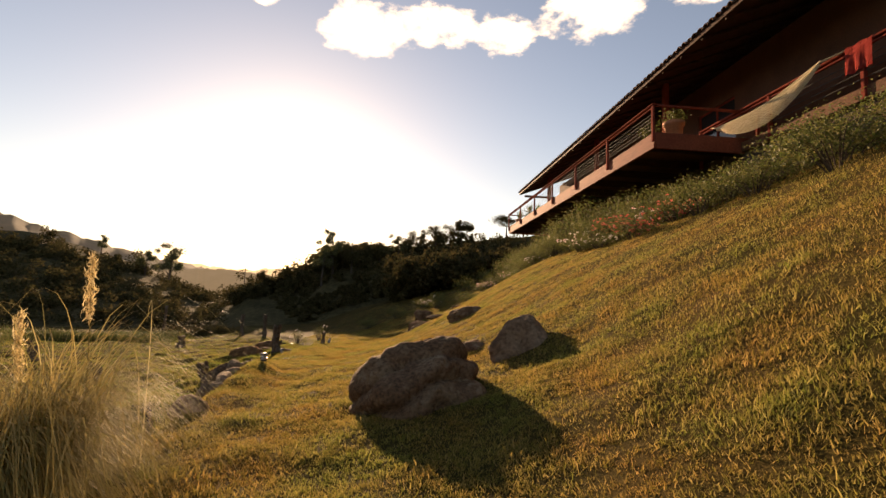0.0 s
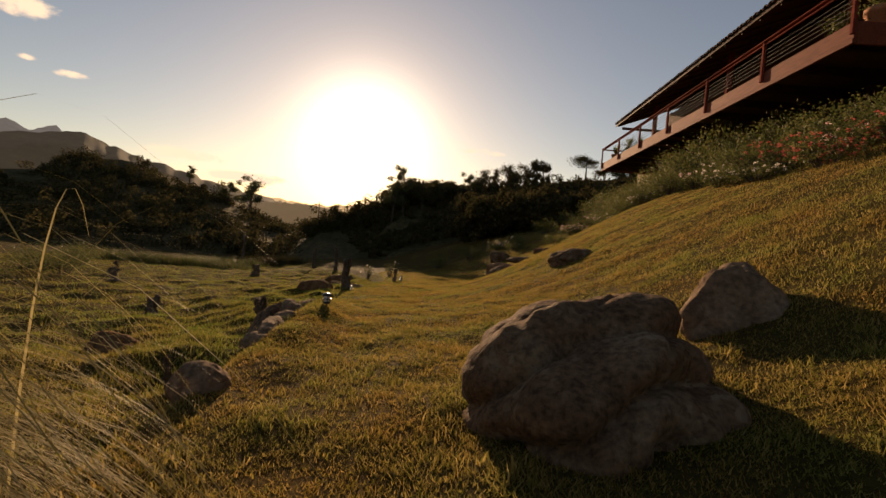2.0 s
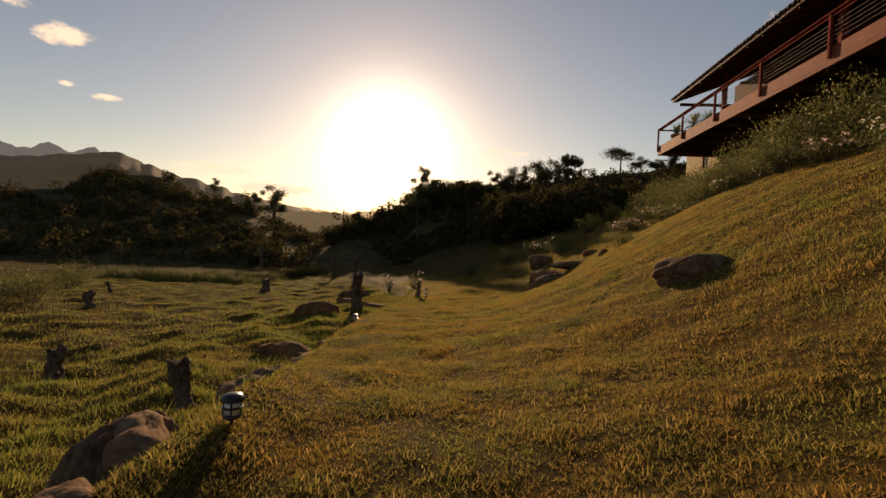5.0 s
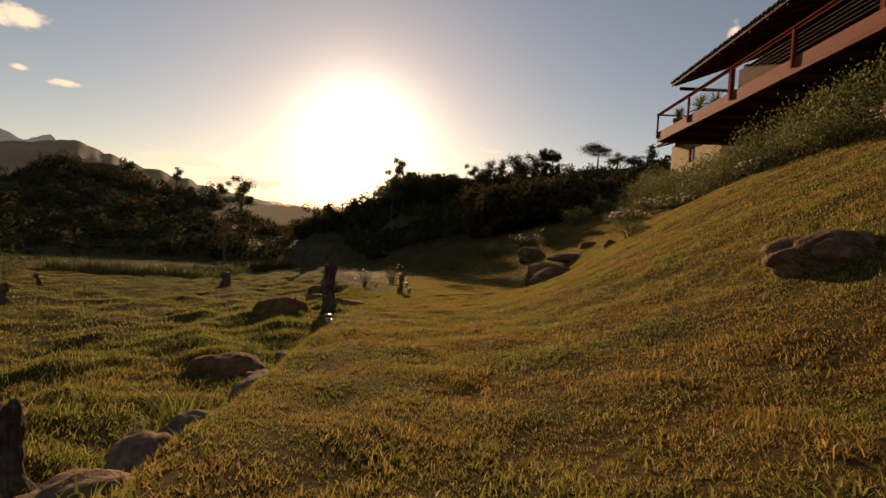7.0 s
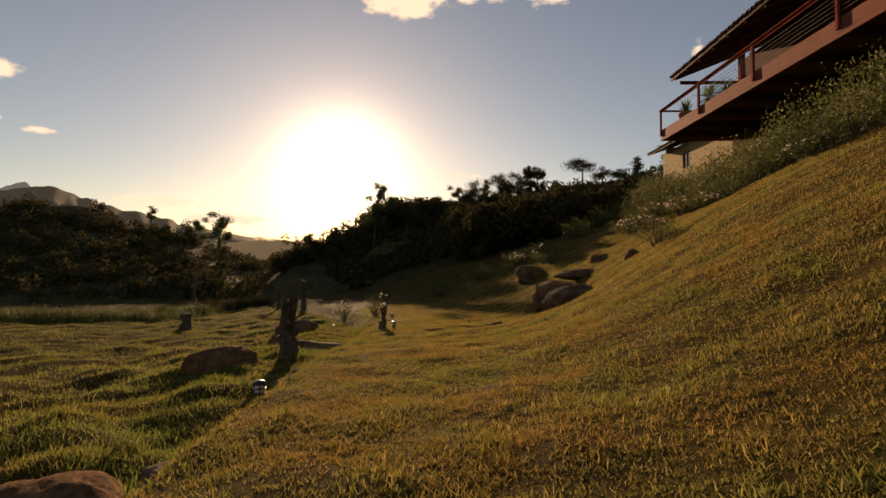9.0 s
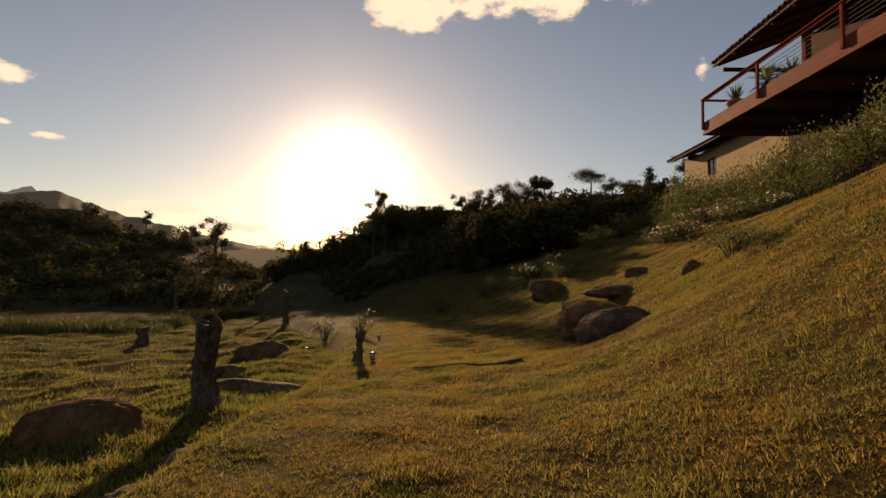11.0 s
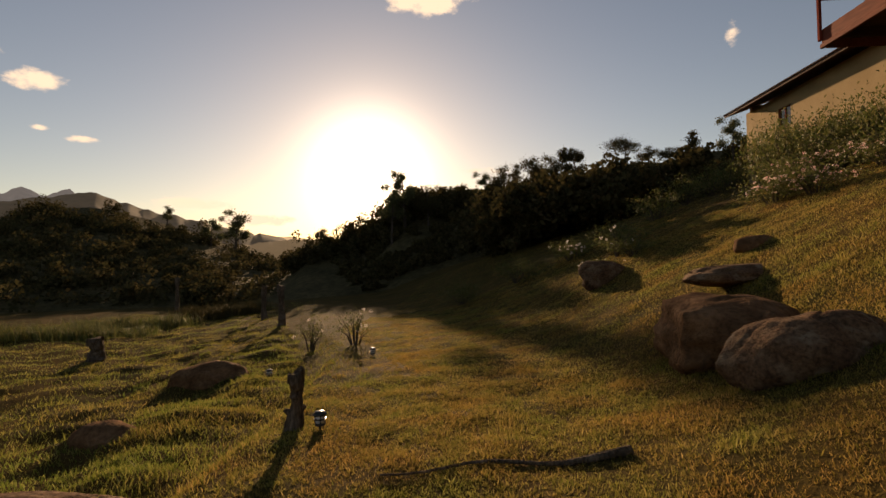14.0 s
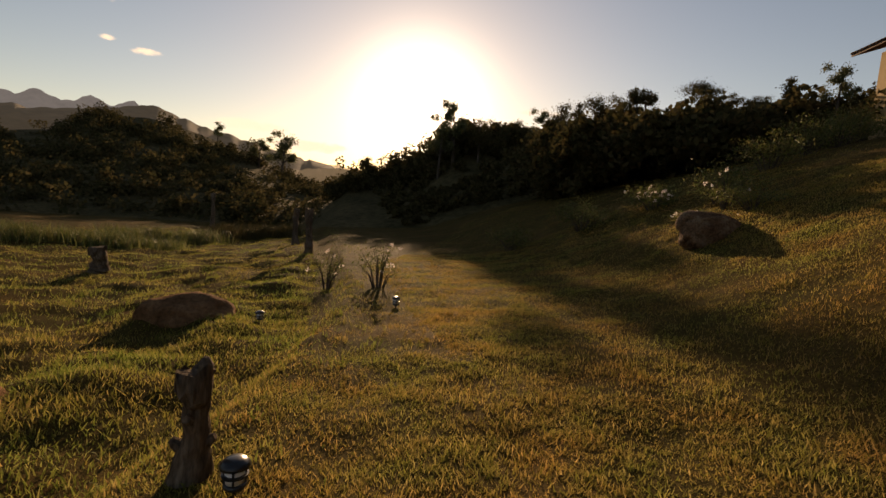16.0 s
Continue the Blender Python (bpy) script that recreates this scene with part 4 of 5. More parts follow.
lower = thing("house", QX + 1.0, QY - 1.0, gz(QX + 3, QY - 8), "ochre plastered house with a clay-tiled roof", "house")
WB = gz(QX + 1, QY - 1) - 2.0
WH = [(QY - 5.6, QY - 4.4, 5.6, 6.8)]
part("wall", wall_with_openings(QX + 1.0, QX + 1.25, QY - 13.2, QY - 0.9, WB, QZ - 0.12, WH), M_CREAM, lower, "ochre plaster wall lit by low sun")
part("end_wall", slab(QX + 1.25, QX + 9, QY - 1.15, QY - 0.9, WB, QZ + 0.4), M_CREAM, lower)
part("near_wall", slab(QX + 1.25, QX + 9, QY - 13.2, QY - 13.0, WB, QZ + 0.4), M_CREAM, lower)
part("back_wall", slab(QX + 9, QX + 9.25, QY - 13.2, QY - 0.9, WB, QZ - 0.12), M_CREAM, lower)
for ya, yb, za, zb in WH:
    win = part("window", slab(QX + 1.11, QX + 1.13, ya + 0.05, yb - 0.05, za + 0.05, zb - 0.05, 0), M_GLASS, lower, "dark window pane")
    bm = bmesh.new()
    for a, b, c, d in ((ya, ya + 0.06, za, zb), (yb - 0.06, yb, za, zb), ((ya + yb) / 2 - 0.03, (ya + yb) / 2 + 0.03, za, zb), (ya, yb, zb - 0.06, zb), (ya, yb, za, za + 0.06)):
        add_box(bm, QX + 1.06, QX + 1.18, a, b, c, d, 0.004)
    part("frame", bm, M_RAIL, win)
for sgn, x0, x1, z0, z1 in ((1, QX, QX + 5.1, QZ, QZ + 1.8), (-1, QX + 5.1, QX + 10.2, QZ + 1.8, QZ)):
    bm = bmesh.new()
    q = [(x0, z0), (x1, z1), (x1, z1 - 0.12), (x0, z0 - 0.12)]
    ra = [bm.verts.new((x, QY - 14.0, z)) for x, z in q]
    rb = [bm.verts.new((x, QY, z)) for x, z in q]
    for i in range(4):
        bm.faces.new((ra[i], ra[(i + 1) % 4], rb[(i + 1) % 4], rb[i]))
    bm.faces.new(list(reversed(ra)))
    bm.faces.new(rb)
    low_roof = part("roof", bm, M_SOFFIT, lower, "tiled roof with a deep dark eave")


# ---- boulders and stones ----
def boulder(x, y, sx, sy, sz, seed, label, mat, turn=0.0, sink=0.15, detail=4, ridges=0.2, facet=0.0, name="boulder", group="", folds=0.0, taper=0.0):
    """An uneven rock with cracks and worn ridges, half sunk in the ground."""
    bm = bmesh.new()
    bmesh.ops.create_icosphere(bm, subdivisions=detail, radius=1)
    o = Vector((seed * 3.7, seed * 1.3, seed * 2.1))
    rot = Matrix.Rotation(radians(turn), 3, "Z")
    for v in bm.verts:
        p = v.co.copy()
        if facet:
            k = max(abs(p.x) * 0.9, abs(p.y) * 0.95, abs(p.z), abs(p.x + p.z) * 0.68, abs(p.x - p.y) * 0.66)
            p = p.lerp(p / k * 0.88, facet)
        body = 0.20 * noise.noise(p * 1.15 + o) + 0.09 * noise.noise(p * 2.7 + o)
        lay = abs(noise.noise(Vector((p.x * 0.5 + p.y * 0.7, (p.y - p.x) * 1.25, p.z * 1.3)) + o * 1.7) + 0.12 * noise.noise(p * 3.1 + o))
        crack = -ridges * max(0.0, 0.11 - lay) / 0.11
        fine = 0.022 * noise.noise(p * 8 + o) + 0.012 * noise.noise(p * 17 + o)
        wave = p.y * 0.5 - p.x * 0.35 + p.z * 0.75 + 0.26 * noise.noise(p * 1.3 + o)
        lobe = abs(math.sin(math.pi * (wave * 2.3 + 0.25))) ** 0.55
        fold = folds * (lobe - 0.6 + 0.35 * noise.noise(Vector((p.x * 3 + p.y * 3, wave * 1.2, 0)) + o)) * min(1.0, max(0.0, 0.9 + p.z))
        p *= 1 + body + crack + fine + fold
        narrow = 1 - taper * max(0.0, p.z)
        v.co = rot @ Vector((p.x * sx * narrow, p.y * sy * narrow, p.z * sz))
    zb = gz(x, y)
    bmesh.ops.translate(bm, verts=bm.verts, vec=Vector((0, 0, -sz * sink)))
    me = bpy.data.meshes.new(name)
    bm.to_mesh(me)
    bm.free()
    me.shade_smooth()
    me.materials.append(mat)
    ob = new(name, me)
    ob.location = (x, y, zb)
    return tagged(ob, label, "rock", group)


boulder(0.99, 6.3, 0.70, 0.95, 0.70, 1.0, "large dark boulder with deep folds and a lichened top", M_ROCK_LICHEN, 0, 0.10, 6, 0.05, folds=0.2)
boulder(2.52, 7.4, 0.48, 0.42, 0.45, 2.0, "angular tan boulder throwing a long shadow on the lawn", M_STONE, -15, 0.05, 5, 0.06, 0.85, taper=0.55)
boulder(2.8, 14.6, 0.66, 0.50, 0.36, 3.0, "low dark rock showing above the lawn", M_ROCK_LICHEN, 15, 0.5, 5, 0.1, folds=0.12)
boulder(1.97, 8.95, 0.56, 0.48, 0.30, 4.0, "flat lichened rock level with the grass", M_ROCK_LICHEN, -10, 0.6, 5, 0.12, folds=0.14)
boulder(-1.55, 6.45, 0.20, 0.18, 0.20, 5.0, "rounded brown stone at the lawn's edge", M_STONE, 10, 0.1, 4, 0.05)
boulder(2.02, 26.5, 0.80, 1.12, 0.60, 6.0, "large tan boulder with a rough fractured end", M_ROCK, -14, 0.0, 5, 0.06, 0.3)
boulder(1.98, 24.9, 0.72, 0.52, 0.46, 7.0, "dark lichened boulder leaning on a larger one", M_ROCK_LICHEN, -10, 0.15, 5, 0.1)
boulder(3.5, 28.9, 1.3, 0.6, 0.19, 8.0, "long flat dark rock in the slope", M_ROCK_LICHEN, 25, 0.35, 4, 0.15)
boulder(4.0, 26.2, 0.22, 0.22, 0.24, 9.0, "small dark rock in the shaded slope", M_ROCK, 0, 0.1, 3, 0.05)
boulder(4.3, 30.0, 0.42, 0.3, 0.22, 10.0, "small dark rock in the shaded slope", M_ROCK, 0, 0.1, 3, 0.05)
boulder(2.5, 34.2, 0.78, 0.5, 0.52, 16.0, "blocky dark boulder in the shaded slope", M_ROCK_LICHEN, 20, 0.05, 5, 0.1, 0.45)
boulder(-6.8, 30.3, 0.85, 0.5, 0.44, 11.0, "humped brown boulder lying in the meadow", M_ROCK, 10, 0.1, 4, 0.12)
boulder(-5.4, 21.3, 0.72, 0.4, 0.34, 12.0, "low brown boulder in the meadow", M_ROCK, 15, 0.1, 4, 0.12)
boulder(-4.6, 24.0, 0.95, 0.28, 0.24, 13.0, "long pale flat rock in the meadow grass", M_ROCK_LICHEN, 5, 0.1, 4, 0.1)
boulder(-4.0, 15.9, 0.55, 0.34, 0.26, 14.0, "flat brown stone in the grass", M_ROCK, -10, 0.1, 4, 0.1)
boulder(-5.0, 10.2, 0.42, 0.34, 0.34, 15.0, "dark rough stone in the meadow", M_ROCK, 0, 0.1, 4, 0.2)
boulder(-6.0, 26.4, 0.5, 0.35, 0.26, 25.0, "dark stone in the meadow", M_ROCK, 0, 0.1, 3, 0.1)
boulder(-2.42, 10.0, 0.25, 0.50, 0.58, 26.0, "tall split tan stone leaning against the lawn's bank", M_STONE, -22, -0.12, 5, 0.10, 0.6, taper=0.45)
boulder(-2.12, 9.75, 0.17, 0.24, 0.34, 27.0, "broken tan stone wedged beside a taller one", M_STONE, 30, 0.1, 4, 0.10, 0.6)
boulder(-1.90, 8.5, 0.12, 0.52, 0.15, 28.0, "long low rough stone bordering the lawn", M_STONE, 15, -0.15, 5, 0.12, 0.4)
EDGE = "stones along the lawn's edge"
for i, (ey, ex, w, d, h) in enumerate([(9.1, -0.12, 0.2, 0.2, 0.2), (11.2, -0.15, 0.36, 0.22, 0.26), (11.8, -0.2, 0.28, 0.22, 0.24), (12.6, -0.25, 0.34, 0.24, 0.26),
                                       (12.85, -0.72, 0.30, 0.26, 0.36), (13.3, -0.35, 0.26, 0.2, 0.2), (14.4, -0.4, 0.42, 0.26, 0.28), (14.9, -0.45, 0.4, 0.24, 0.22), (16.0, -0.4, 0.3, 0.2, 0.2),
                                       (19.3, -0.4, 0.26, 0.2, 0.18), (20.4, -0.5, 0.3, 0.22, 0.2), (8.0, -0.1, 0.2, 0.16, 0.12)]):
    boulder(float(edge_x(ey)) + ex, ey, w * 0.72, d * 0.72, h * 0.75, 30 + i, "tan split stone set along the lawn's edge", M_STONE, 40 + 37 * i, 0.1, 4, 0.08, 0.5, "edging_stone", EDGE)

# ---- stumps and posts ----


def stump(name, x, y, h, r, seed, label, lean=(0.0, 0.0), knobs=2, fork=True):
    ob = thing(name, x, y, gz(x, y), label, "post", "weathered posts")
    z0 = gz(x, y) - 0.15
    bm = bmesh.new()
    rng = np.random.default_rng(seed)
    n = 12
    pts, rad = [], []
    for i in range(n + 1):
        s = i / n
        pts.append((x + lean[0] * s + 0.25 * r * math.sin(4 * s + seed), y + lean[1] * s + 0.2 * r * math.cos(5 * s + seed), z0 + (h + 0.15) * s))
        rad.append(r * (1.25 - 0.5 * min(1, s * 2.2) + 0.25 * max(0, s - 0.7) * 2) * (1 + 0.1 * math.sin(9 * s + seed)))
    tube(bm, pts, rad, 18, 0.4, seed)
    for v in bm.verts:
        if v.co.z > z0 + h * 0.98:
            v.co.z += r * 0.9 * noise.noise(v.co * (2.2 / r) + Vector((seed, 0, 0)))
    part("trunk", bm, M_STUMP, ob)
    for k in range(knobs):
        a, s = rng.uniform(0, 2 * math.pi), rng.uniform(0.35, 0.9)
        p = Vector((x + lean[0] * s, y + lean[1] * s, z0 + h * s))
        d = Vector((math.cos(a), math.sin(a), 0.5))
        bm = bmesh.new()
        tube(bm, [p + d * r * 0.3, p + d * r * 0.85, p + d * r * 1.15], [r * 0.42, r * 0.34, r * 0.2], 9, 0.3, seed)
        part("knot", bm, M_STUMP, ob)
    if fork:
        t = pts[-1]
        bm = bmesh.new()
        tube(bm, [(t[0] + r * 0.5, t[1], t[2] - r), (t[0] + r * 0.65, t[1], t[2] + r * 0.3), (t[0] + r * 0.6, t[1], t[2] + r * 0.7)], [r * 0.5, r * 0.4, r * 0.15], 9, 0.3, seed)
        part("snag", bm, M_STUMP, ob)
    return ob


stump("stump_post", -4.45, 22.4, 1.12, 0.19, 3, "thick weathered tree-trunk post, split at the top", (-0.10, 0.0), 2, True)
stump("stump_post", -2.98, 25.28, 0.60, 0.095, 5, "knotty weathered post beside a garden lamp", (0.03, 0.0), 4, True)
stump("stump_post", -3.60, 12.35, 0.50, 0.12, 7, "weathered grey stump leaning in the meadow", (-0.08, 0.0), 2, True)
stump("stump_post", -7.0, 14.2, 0.50, 0.15, 9, "dark pointed stump in the meadow", (-0.05, 0.0), 1, True)
stump("stump_post", -14.2, 36.0, 0.72, 0.28, 11, "short broad stump far out in the meadow", (0, 0), 0, False)
stump("stump_post", -15.6, 24.3, 0.55, 0.2, 13, "small dark stump in the meadow", (0, 0), 1, True)
stump("stump_post", -2.55, 7.8, 0.34, 0.045, 15, "thin dark snag poking out of the meadow", (-0.12, 0.0), 2, True)
stump("stump_post", -19.6, 30.2, 0.5, 0.10, 17, "bent dark snag in the meadow", (-0.35, 0.0), 2, True)
stump("stump_post", -10.4, 42.5, 1.95, 0.17, 19, "tall weathered gate post beside the track", (0.03, 0.0), 0, False)
stump("stump_post", -14.2, 49.0, 2.0, 0.19, 21, "tall weathered gate post beside the track", (0.0, 0.0), 0, False)
stump("stump_post", -24.9, 56.8, 3.2, 0.18, 23, "tall lone post among tussocks", (0, 0), 0, False)

pole_x, pole_y, pole_z = over(-17.7, 2.95, 158)
pole = thing("utility_pole", pole_x, pole_y, -4, "thin distant utility pole with a crossarm", "pole")
bm = bmesh.new()
tube(bm, [(pole_x, pole_y, -4.5), (pole_x, pole_y, pole_z)], [0.2, 0.14], 8)
part("shaft", bm, M_BARK, pole)
part("crossarm", slab(pole_x - 0.9, pole_x + 0.9, pole_y - 0.08, pole_y + 0.08, pole_z - 0.9, pole_z - 0.75), M_BARK, pole)

# ---- garden lamps ----


def garden_lamp(x, y, first=None):
    z = gz(x, y) - 0.015
    if first:
        return copy_thing(first, Matrix.Translation((x, y, z)))
    ob = thing("garden_lamp", x, y, z, "small black solar garden lamp with a milky lens", "lamp", "garden lamps")
    part("stake", lathe([(0.012, -0.3), (0.012, 0.07)], x, y, z, 10), M_BLACK, ob)
    part("base", lathe([(0.03, 0.05), (0.052, 0.06), (0.055, 0.075), (0.045, 0.085)], x, y, z), M_BLACK, ob, smooth=True)
    part("lens", lathe([(0.044, 0.083), (0.047, 0.12), (0.044, 0.165)], x, y, z), M_LENS, ob, "milky white lens", smooth=True)
    part("band", lathe([(0.05, 0.118), (0.063, 0.12), (0.063, 0.128), (0.05, 0.13)], x, y, z), M_BLACK, ob)
    for k in range(4):
        a = k * math.pi / 2 + 0.4
        part("strut", slab(x + 0.049 * math.cos(a) - 0.004, x + 0.049 * math.cos(a) + 0.004, y + 0.049 * math.sin(a) - 0.004, y + 0.049 * math.sin(a) + 0.004, z + 0.08, z + 0.17, 0), M_BLACK, ob)
    part("cap", lathe([(0.05, 0.163), (0.072, 0.165), (0.07, 0.178), (0.05, 0.198), (0.02, 0.206)], x, y, z), M_BLACK, ob, "glossy black cap", smooth=True)
    return ob


lamp = garden_lamp(-1.72, 9.95)
for lx, ly in ((-3.08, 17.3), (-2.66, 25.18), (-5.5, 30.3), (-3.4, 30.9)):
    garden_lamp(lx, ly, lamp)

# ---- tall reed grass ----


def reed_clump(x, y, n, length, seed, label, spread=0.35, width=0.0035, name="reed_grass", mat=None, arch=1.0, kind="", face=None, droop=0.0):
    z = gz(x, y)
    ob = thing(name, x, y, z, label, "tall grass", kind=kind)
    rng = np.random.default_rng(seed)
    segs = 9
    a = rng.uniform(0, 2 * np.pi, n) if face is None else rng.normal(face, 1.25, n)
    root = np.column_stack([x + rng.normal(0, spread * 0.5, n), y + rng.normal(0, spread * 0.5, n)])
    rz = ground(root[:, 0], root[:, 1]) - 0.02
    l = length * rng.uniform(0.55, 1.15, n)
    reach = np.minimum(l * rng.uniform(0.42, 0.98, n) * arch, 1.5)
    w = width * rng.uniform(0.6, 1.5, n)
    v = np.zeros((n, segs + 1, 2, 3))
    for i in range(segs + 1):
        s = i / segs
        hx = reach * s ** 1.7
        hz = l * (1.05 * s - 0.62 * (reach / l) * s ** 3) if not droop else l * (1.3 * s - droop * (reach / l) ** 0.8 * s ** 2.5)
        c = np.column_stack([root[:, 0] + np.cos(a) * hx, root[:, 1] + np.sin(a) * hx, rz + hz])
        sd = np.column_stack([-np.sin(a), np.cos(a), np.zeros(n)]) * (w * (1 - 0.85 * s))[:, None]
        v[:, i, 0], v[:, i, 1] = c - sd, c + sd
    k = np.arange(n)[:, None, None] * (segs + 1) * 2
    i = np.arange(segs)[None, :, None] * 2
    f = (k + i + np.array([0, 1, 3, 2])[None, None, :]).reshape(-1, 4)
    tagged(cloud_mesh("foliage", v.reshape(-1, 3), f, mat or M_REED, ob), kind="stuff")
    return ob, z


reed, rz0 = reed_clump(-1.95, 4.15, 3000, 2.2, 21, "tall arching clump of dry reed grass glinting in backlight", 0.46, 0.0042, arch=0.9, face=-0.35, droop=1.62)
rng = np.random.default_rng(5)
for px, py, tip in ((-1.45, 4.35, (-1.42, 4.2, 1.62)), (-1.75, 4.3, (-1.85, 4.2, 1.55)), (-2.1, 4.0, (-2.35, 3.9, 1.8))):
    z = gz(px, py)
    a, b = Vector((px, py, z)), Vector((tip[0], tip[1], z + tip[2]))
    bm = bmesh.new()
    tube(bm, [a, a.lerp(b, 0.5) + Vector((0.02, 0, 0)), b], [0.005, 0.004, 0.002], 5)
    stalk = part("stalk", bm, M_REED, reed)
    c = np.array([tuple(a.lerp(b, 0.72 + 0.28 * s)) for s in rng.uniform(0, 1, 420)])
    c += rng.normal(size=c.shape) * 0.016
    v, f = leaf_cards(c, 0.05, rng, -2.0, 0.12)
    cloud_mesh("plume", v, f, M_PLUME, stalk, "feathery golden plume")
reed_clump(-3.0, 4.6, 1500, 1.9, 22, "arching clump of dry reed grass beside another", 0.6, 0.0034, arch=0.7, droop=1.5)
reed_clump(-3.15, 13.25, 130, 0.62, 23, "spiky green lily clump among edging stones", 0.16, 0.011, "lily_clump", M_MEADOW, 0.7)
reed_clump(-2.9, 12.7, 60, 0.5, 24, "small spiky green clump among edging stones", 0.14, 0.010, "lily_clump", M_MEADOW, 0.8)
reed_clump(-3.0, 11.3, 70, 0.45, 25, "small spiky green clump among edging stones", 0.16, 0.010, "lily_clump", M_MEADOW, 0.8)
reed_clump(-4.2, 17.0, 60, 0.35, 26, "dark green tuft in the meadow", 0.16, 0.010, "lily_clump", M_MEADOW, 0.9)
for i, (tx, ty, tl) in enumerate([(-20.6, 56.0, 1.5), (-22.4, 54.5, 1.5), (-19.5, 57.5, 1.3), (-22.8, 49.5, 1.1), (-24.2, 48.0, 1.2), (-21.4, 50.8, 1.1), (-23.6, 44.2, 1.1), (-25.3, 43.2, 1.2), (-27.2, 42.8, 1.2), (-22.0, 44.6, 1.0), (-29.5, 43.0, 1.2), (-20.2, 45.2, 0.8)]):
    reed_clump(tx, ty, 700, tl, 60 + i, "dark rounded tussock of long meadow grass", 1.5, 0.016, "tussock", M_WOODS if i < 3 else M_LEAF, 0.8)


# ---- shrubs ----
def shrub(label, w, h, seed, mat, petals=None, share=0.05, n=1500, leaf=0.075, name="shrub"):
    """A bush of stems and many leaves at the origin, with or without flowers."""
    rng = np.random.default_rng(seed)
    ob = thing(name, 0, 0, 0, label, "shrub", "shrubs under the balcony")
    bm = bmesh.new()
    tips = []
    for i in range(16):
        a, r = rng.uniform(0, 2 * math.pi), w * math.sqrt(rng.uniform(0.02, 1))
        top = Vector((math.cos(a) * r, math.sin(a) * r, h * rng.uniform(0.6, 1.1) * (1 - 0.35 * (r / w) ** 2)))
        mid = Vector((top.x * 0.45, top.y * 0.45, top.z * 0.55))
        tube(bm, [(top.x * 0.12, top.y * 0.12, -0.15), mid, top], [0.018, 0.011, 0.004], 5)
        tips += [mid.lerp(top, q) for q in (0.25, 0.6, 0.95)]
    part("branchwork", bm, M_BARK, ob)
    tp = np.array([tuple(t) for t in tips])
    c = tp[rng.integers(0, len(tp), n)] + rng.normal(size=(n, 3)) * np.array([0.17, 0.17, 0.14]) * (w / 0.9)
    c[:, 2] = np.maximum(c[:, 2], 0.02)
    v, f = leaf_cards(c, leaf, rng, 0.0, 0.45)
    tagged(cloud_mesh("leaves", v, f, mat, ob), kind="stuff")
    if petals:
        k = int(60 * share / 0.05)
        heads = tp[rng.integers(0, len(tp), k)] + rng.normal(size=(k, 3)) * np.array([0.2, 0.2, 0.08]) + np.array([0, 0, 0.10])
        c = np.repeat(heads, 9, 0) + rng.normal(size=(k * 9, 3)) * 0.022
        v, f = leaf_cards(c, 0.05, rng, 0.0, 0.8)
        tagged(cloud_mesh("blossom", v, f, petals, ob, "clusters of small flowers"), kind="stuff")
    return ob


BUSH = {
    "green": shrub("dense grey-green shrub growing under the balcony", 0.95, 0.95, 31, M_LEAF),
    "pink": shrub("leafy shrub with pale pink flowers", 0.85, 0.8, 32, M_LEAF, M_PINK, 0.035),
    "red": shrub("leafy shrub with red flowers", 0.85, 0.85, 33, M_LEAF, M_RED, 0.06),
    "white": shrub("leafy shrub with cream-white flowers", 0.8, 0.7, 34, M_LEAF, M_WHITE, 0.022),
}
rng = np.random.default_rng(77)
places = []
for row, (dx, zs) in enumerate(((7.5, 0.75), (8.1, 0.95), (8.9, 1.15))):
    for k in range(25):
        y = 2.0 + k * 1.42 + rng.uniform(-0.3, 0.3) + 0.5 * row
        kind = "green"
        if row == 0:
            kind = {7: "red", 8: "pink", 9: "red", 11: "white", 12: "pink", 15: "white", 19: "white", 21: "pink", 22: "pink", 23: "pink"}.get(k, "green")
        if y < 36:
            places.append((kind, dx + rng.uniform(-0.25, 0.25) + max(0, 8 - y) * 0.1 + 0.13 * max(0, y - 26), y, zs * rng.uniform(0.75, 1.15) * (1.4 if y > 19 and row > 0 else 1.0) * (0.62 if y < 13.5 and row > 0 else 1.0)))
places += [("green", 4.3, 25.2, 0.6), ("white", 6.7, 14.6, 0.6), ("white", 6.75, 16.4, 0.6), ("red", 6.7, 12.6, 0.65), ("pink", 6.6, 31.8, 0.8), ("pink", 6.4, 33.0, 0.8), ("white", 2.7, 35.3, 0.5), ("green", 3.6, 35.0, 0.5), ("green", 8.9, 37.0, 1.9), ("green", 10.0, 38.6, 2.1), ("green", 11.0, 40.4, 2.2), ("green", 12.2, 42.2, 2.0), ("pink", 8.4, 35.2, 0.9), ("green", 7.7, 34.6, 0.8), ("green", 9.6, 36.2, 1.8),
           ("green", 3.6, 37.0, 1.0), ("white", 2.6, 39.5, 1.1), ("green", 6.0, 40.0, 1.2), ("green", 8.0, 42.0, 1.3), ("green", 0.6, 40.5, 1.0), ("green", -1.8, 41.5, 1.0), ("green", 10.0, 44.0, 1.3), ("green", 12.0, 46.5, 1.5), ("green", 13.2, 48.5, 1.4),
           ("green", -17.8, 24.0, 1.3), ("green", -19.2, 24.6, 1.2), ("green", -22.0, 30.0, 1.3), ("green", -23.4, 32.0, 1.3), ("green", -21.0, 25.6, 1.1)]
seen_kinds = set()
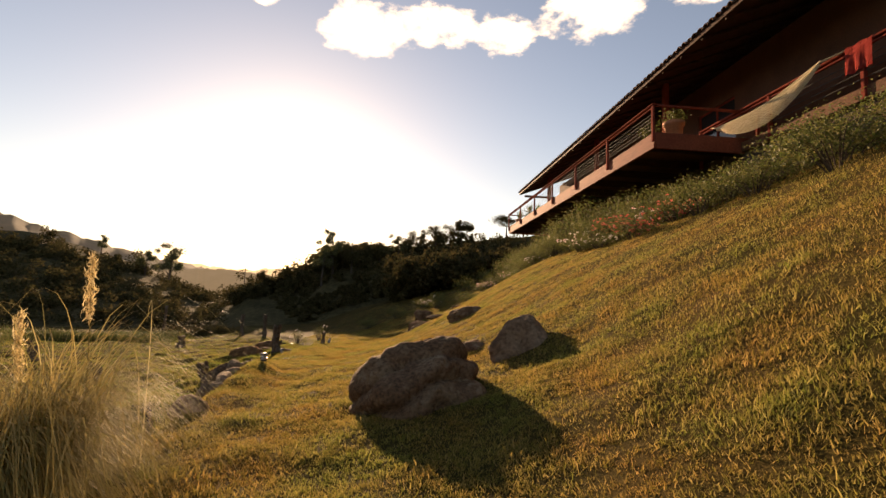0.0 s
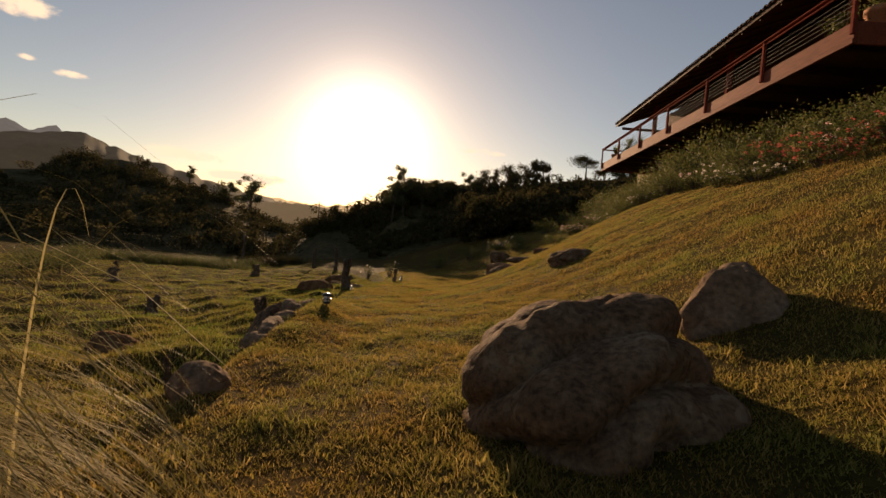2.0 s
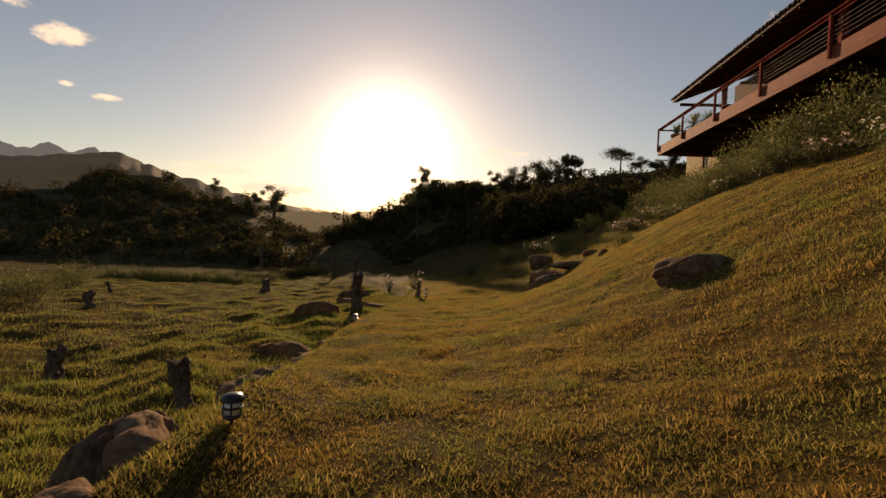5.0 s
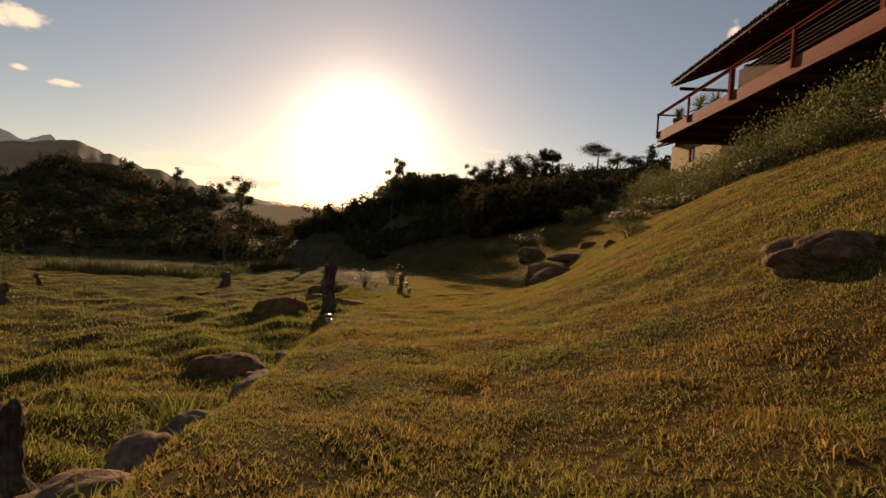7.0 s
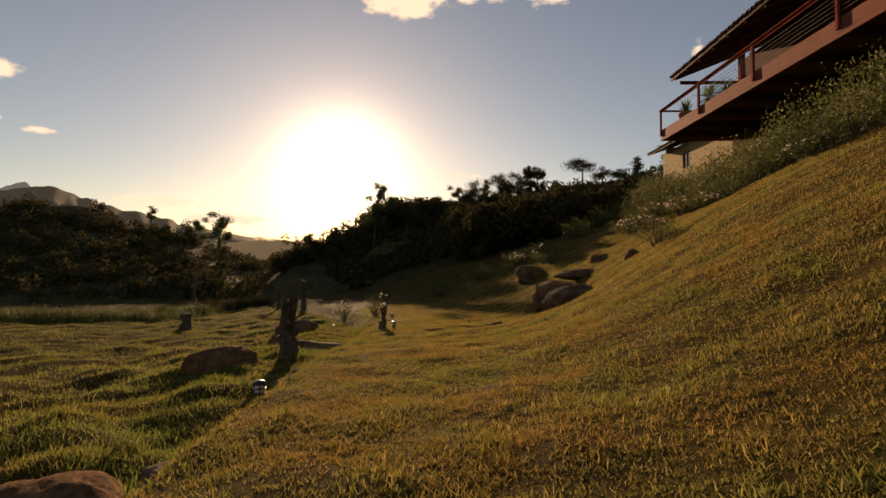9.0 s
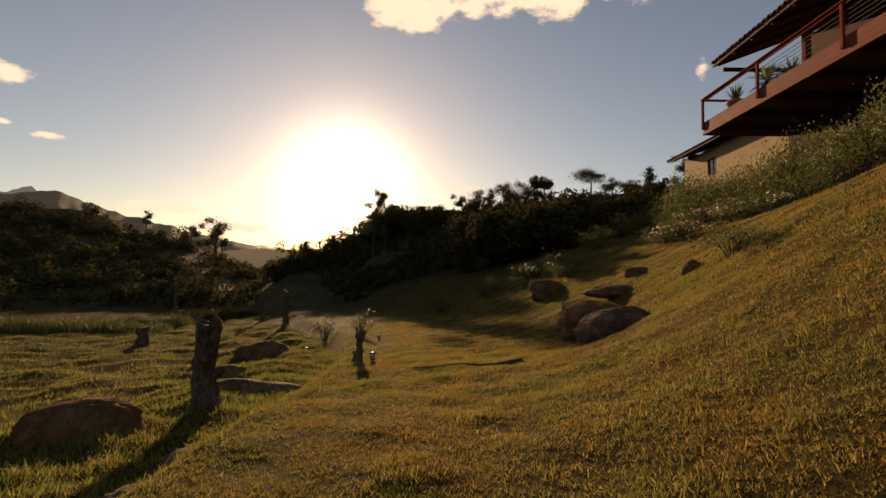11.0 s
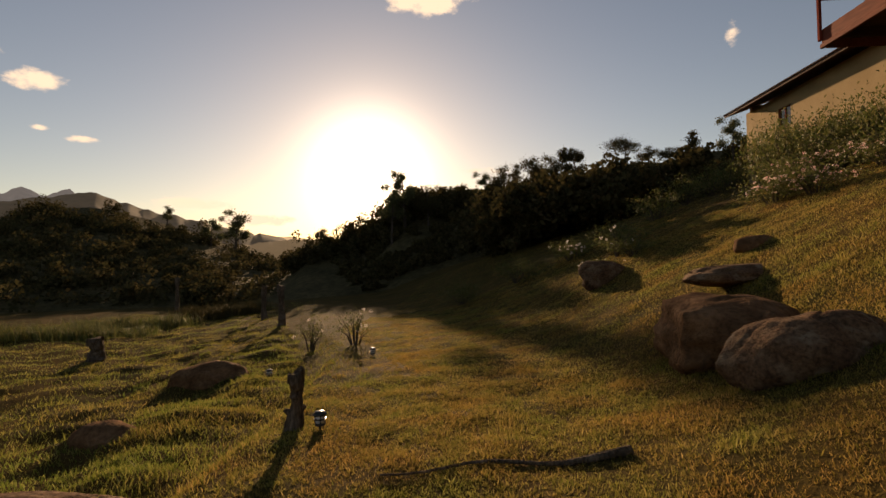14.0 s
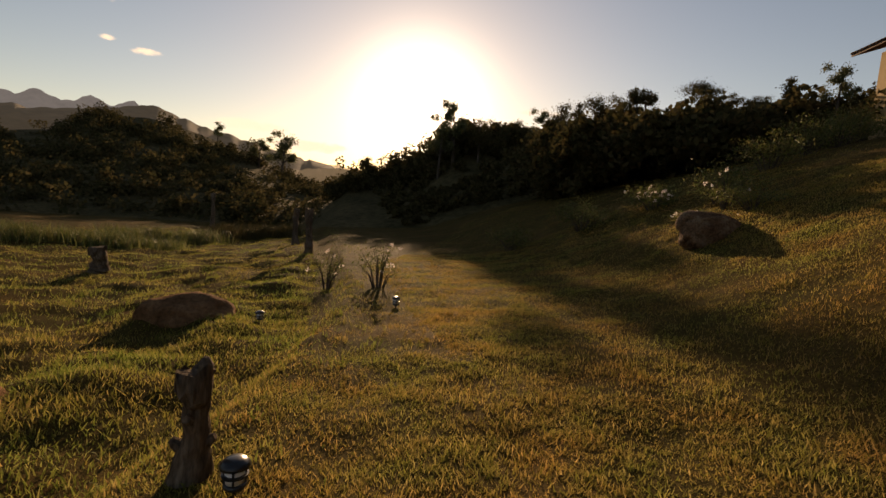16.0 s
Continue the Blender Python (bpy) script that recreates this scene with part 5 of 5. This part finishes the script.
for i, (kind, x, y, s) in enumerate(places):
    m = Matrix.Translation((x, y, gz(x, y) - 0.03)) @ Matrix.Rotation(i * 2.1, 4, "Z")
    ob = BUSH[kind] if kind not in seen_kinds else copy_thing(BUSH[kind], m)
    seen_kinds.add(kind)
    ob.matrix_basis = m @ Matrix.Diagonal((0.8 + 0.2 * s, 0.8 + 0.2 * s, s, 1))

rose = shrub("thin rose bush with a few pale flowers beside the track", 0.5, 1.0, 41, M_LEAF, M_WHITE, 0.006, 420, 0.06, "rose_bush")
rose.matrix_basis = Matrix.Translation((-4.35, 33.0, gz(-4.35, 33.0)))
rose2 = copy_thing(rose, Matrix.Translation((-6.0, 34.2, gz(-6.0, 34.2))) @ Matrix.Rotation(2.0, 4, "Z"))
tagged(rose2, "thin rose bush standing in the rough grass")
rose3 = copy_thing(rose, Matrix.Translation((3.4, 36.0, gz(3.4, 36.0))) @ Matrix.Rotation(4.0, 4, "Z"))
tagged(rose3, "thin rose bush on the shaded slope")

# a thin dead branch lying on the lawn
stick = thing("fallen_branch", -0.55, 23.85, gz(-0.55, 23.85), "pale dead branch lying across the grass", "branch")
bm = bmesh.new()
tube(bm, [(x, 23.85 + 0.04 * math.sin(x * 5) + 0.05 * (x + 1), gz(x, 23.85) + 0.02) for x in np.linspace(-1.75, 0.05, 12)], [0.008 + 0.012 * (i / 11) + 0.02 * max(0.0, i - 7) / 4 for i in range(12)], 10, 0.4, 3)
part("wood", bm, M_STUMP, stick)

# ---- roof tiles, last ----
def barrel(length, r, bend):
    bm = bmesh.new()
    n = 7
    prev_pair = None
    for k in range(n + 1):
        t = math.pi * k / n
        pair = []
        for rr in (r, r - 0.016):
            pair += [bm.verts.new((0, rr * math.cos(t), rr * math.sin(t))), bm.verts.new((length, rr * 0.9 * math.cos(t), rr * 0.9 * math.sin(t) + SLOPE_NOW[0] * length))]
        if prev_pair:
            a, b = prev_pair, pair
            bm.faces.new((a[0], b[0], b[1], a[1]))
            bm.faces.new((a[2], a[3], b[3], b[2]))
            bm.faces.new((a[0], a[2], b[2], b[0]))
            bm.faces.new((a[1], b[1], b[3], a[3]))
        prev_pair = pair
    return bm


SLOPE_NOW = [SLOPE]
bm = barrel(roof_run - 0.05, 0.115, 0)
first_tile = part("tile_course", bm, M_TILE)
tile_mesh = first_tile.data
pitch = 0.262
count = int((EY1 - EY0) / pitch)
base = root_place(house)
for i in range(count):
    ob = first_tile if i == 0 else new("tile_course", tile_mesh)
    ob.parent = house
    ob.location = Vector((EX - 0.07 + 0.012 * math.sin(i * 2.3), EY1 - 0.12 - i * pitch, EZ - 0.015 + 0.006 * math.sin(i * 1.7))) - base
SLOPE_NOW[0] = 1.8 / 5.1
bm = barrel(5.1, 0.12, 0)
first_tile = part("tile_course", bm, M_TILE)
tile_mesh = first_tile.data
base = root_place(lower)
for i in range(int(14.0 / pitch)):
    ob = first_tile if i == 0 else new("tile_course", tile_mesh)
    ob.parent = lower
    ob.location = Vector((QX - 0.08, QY - 0.13 - i * pitch, QZ - 0.01)) - base
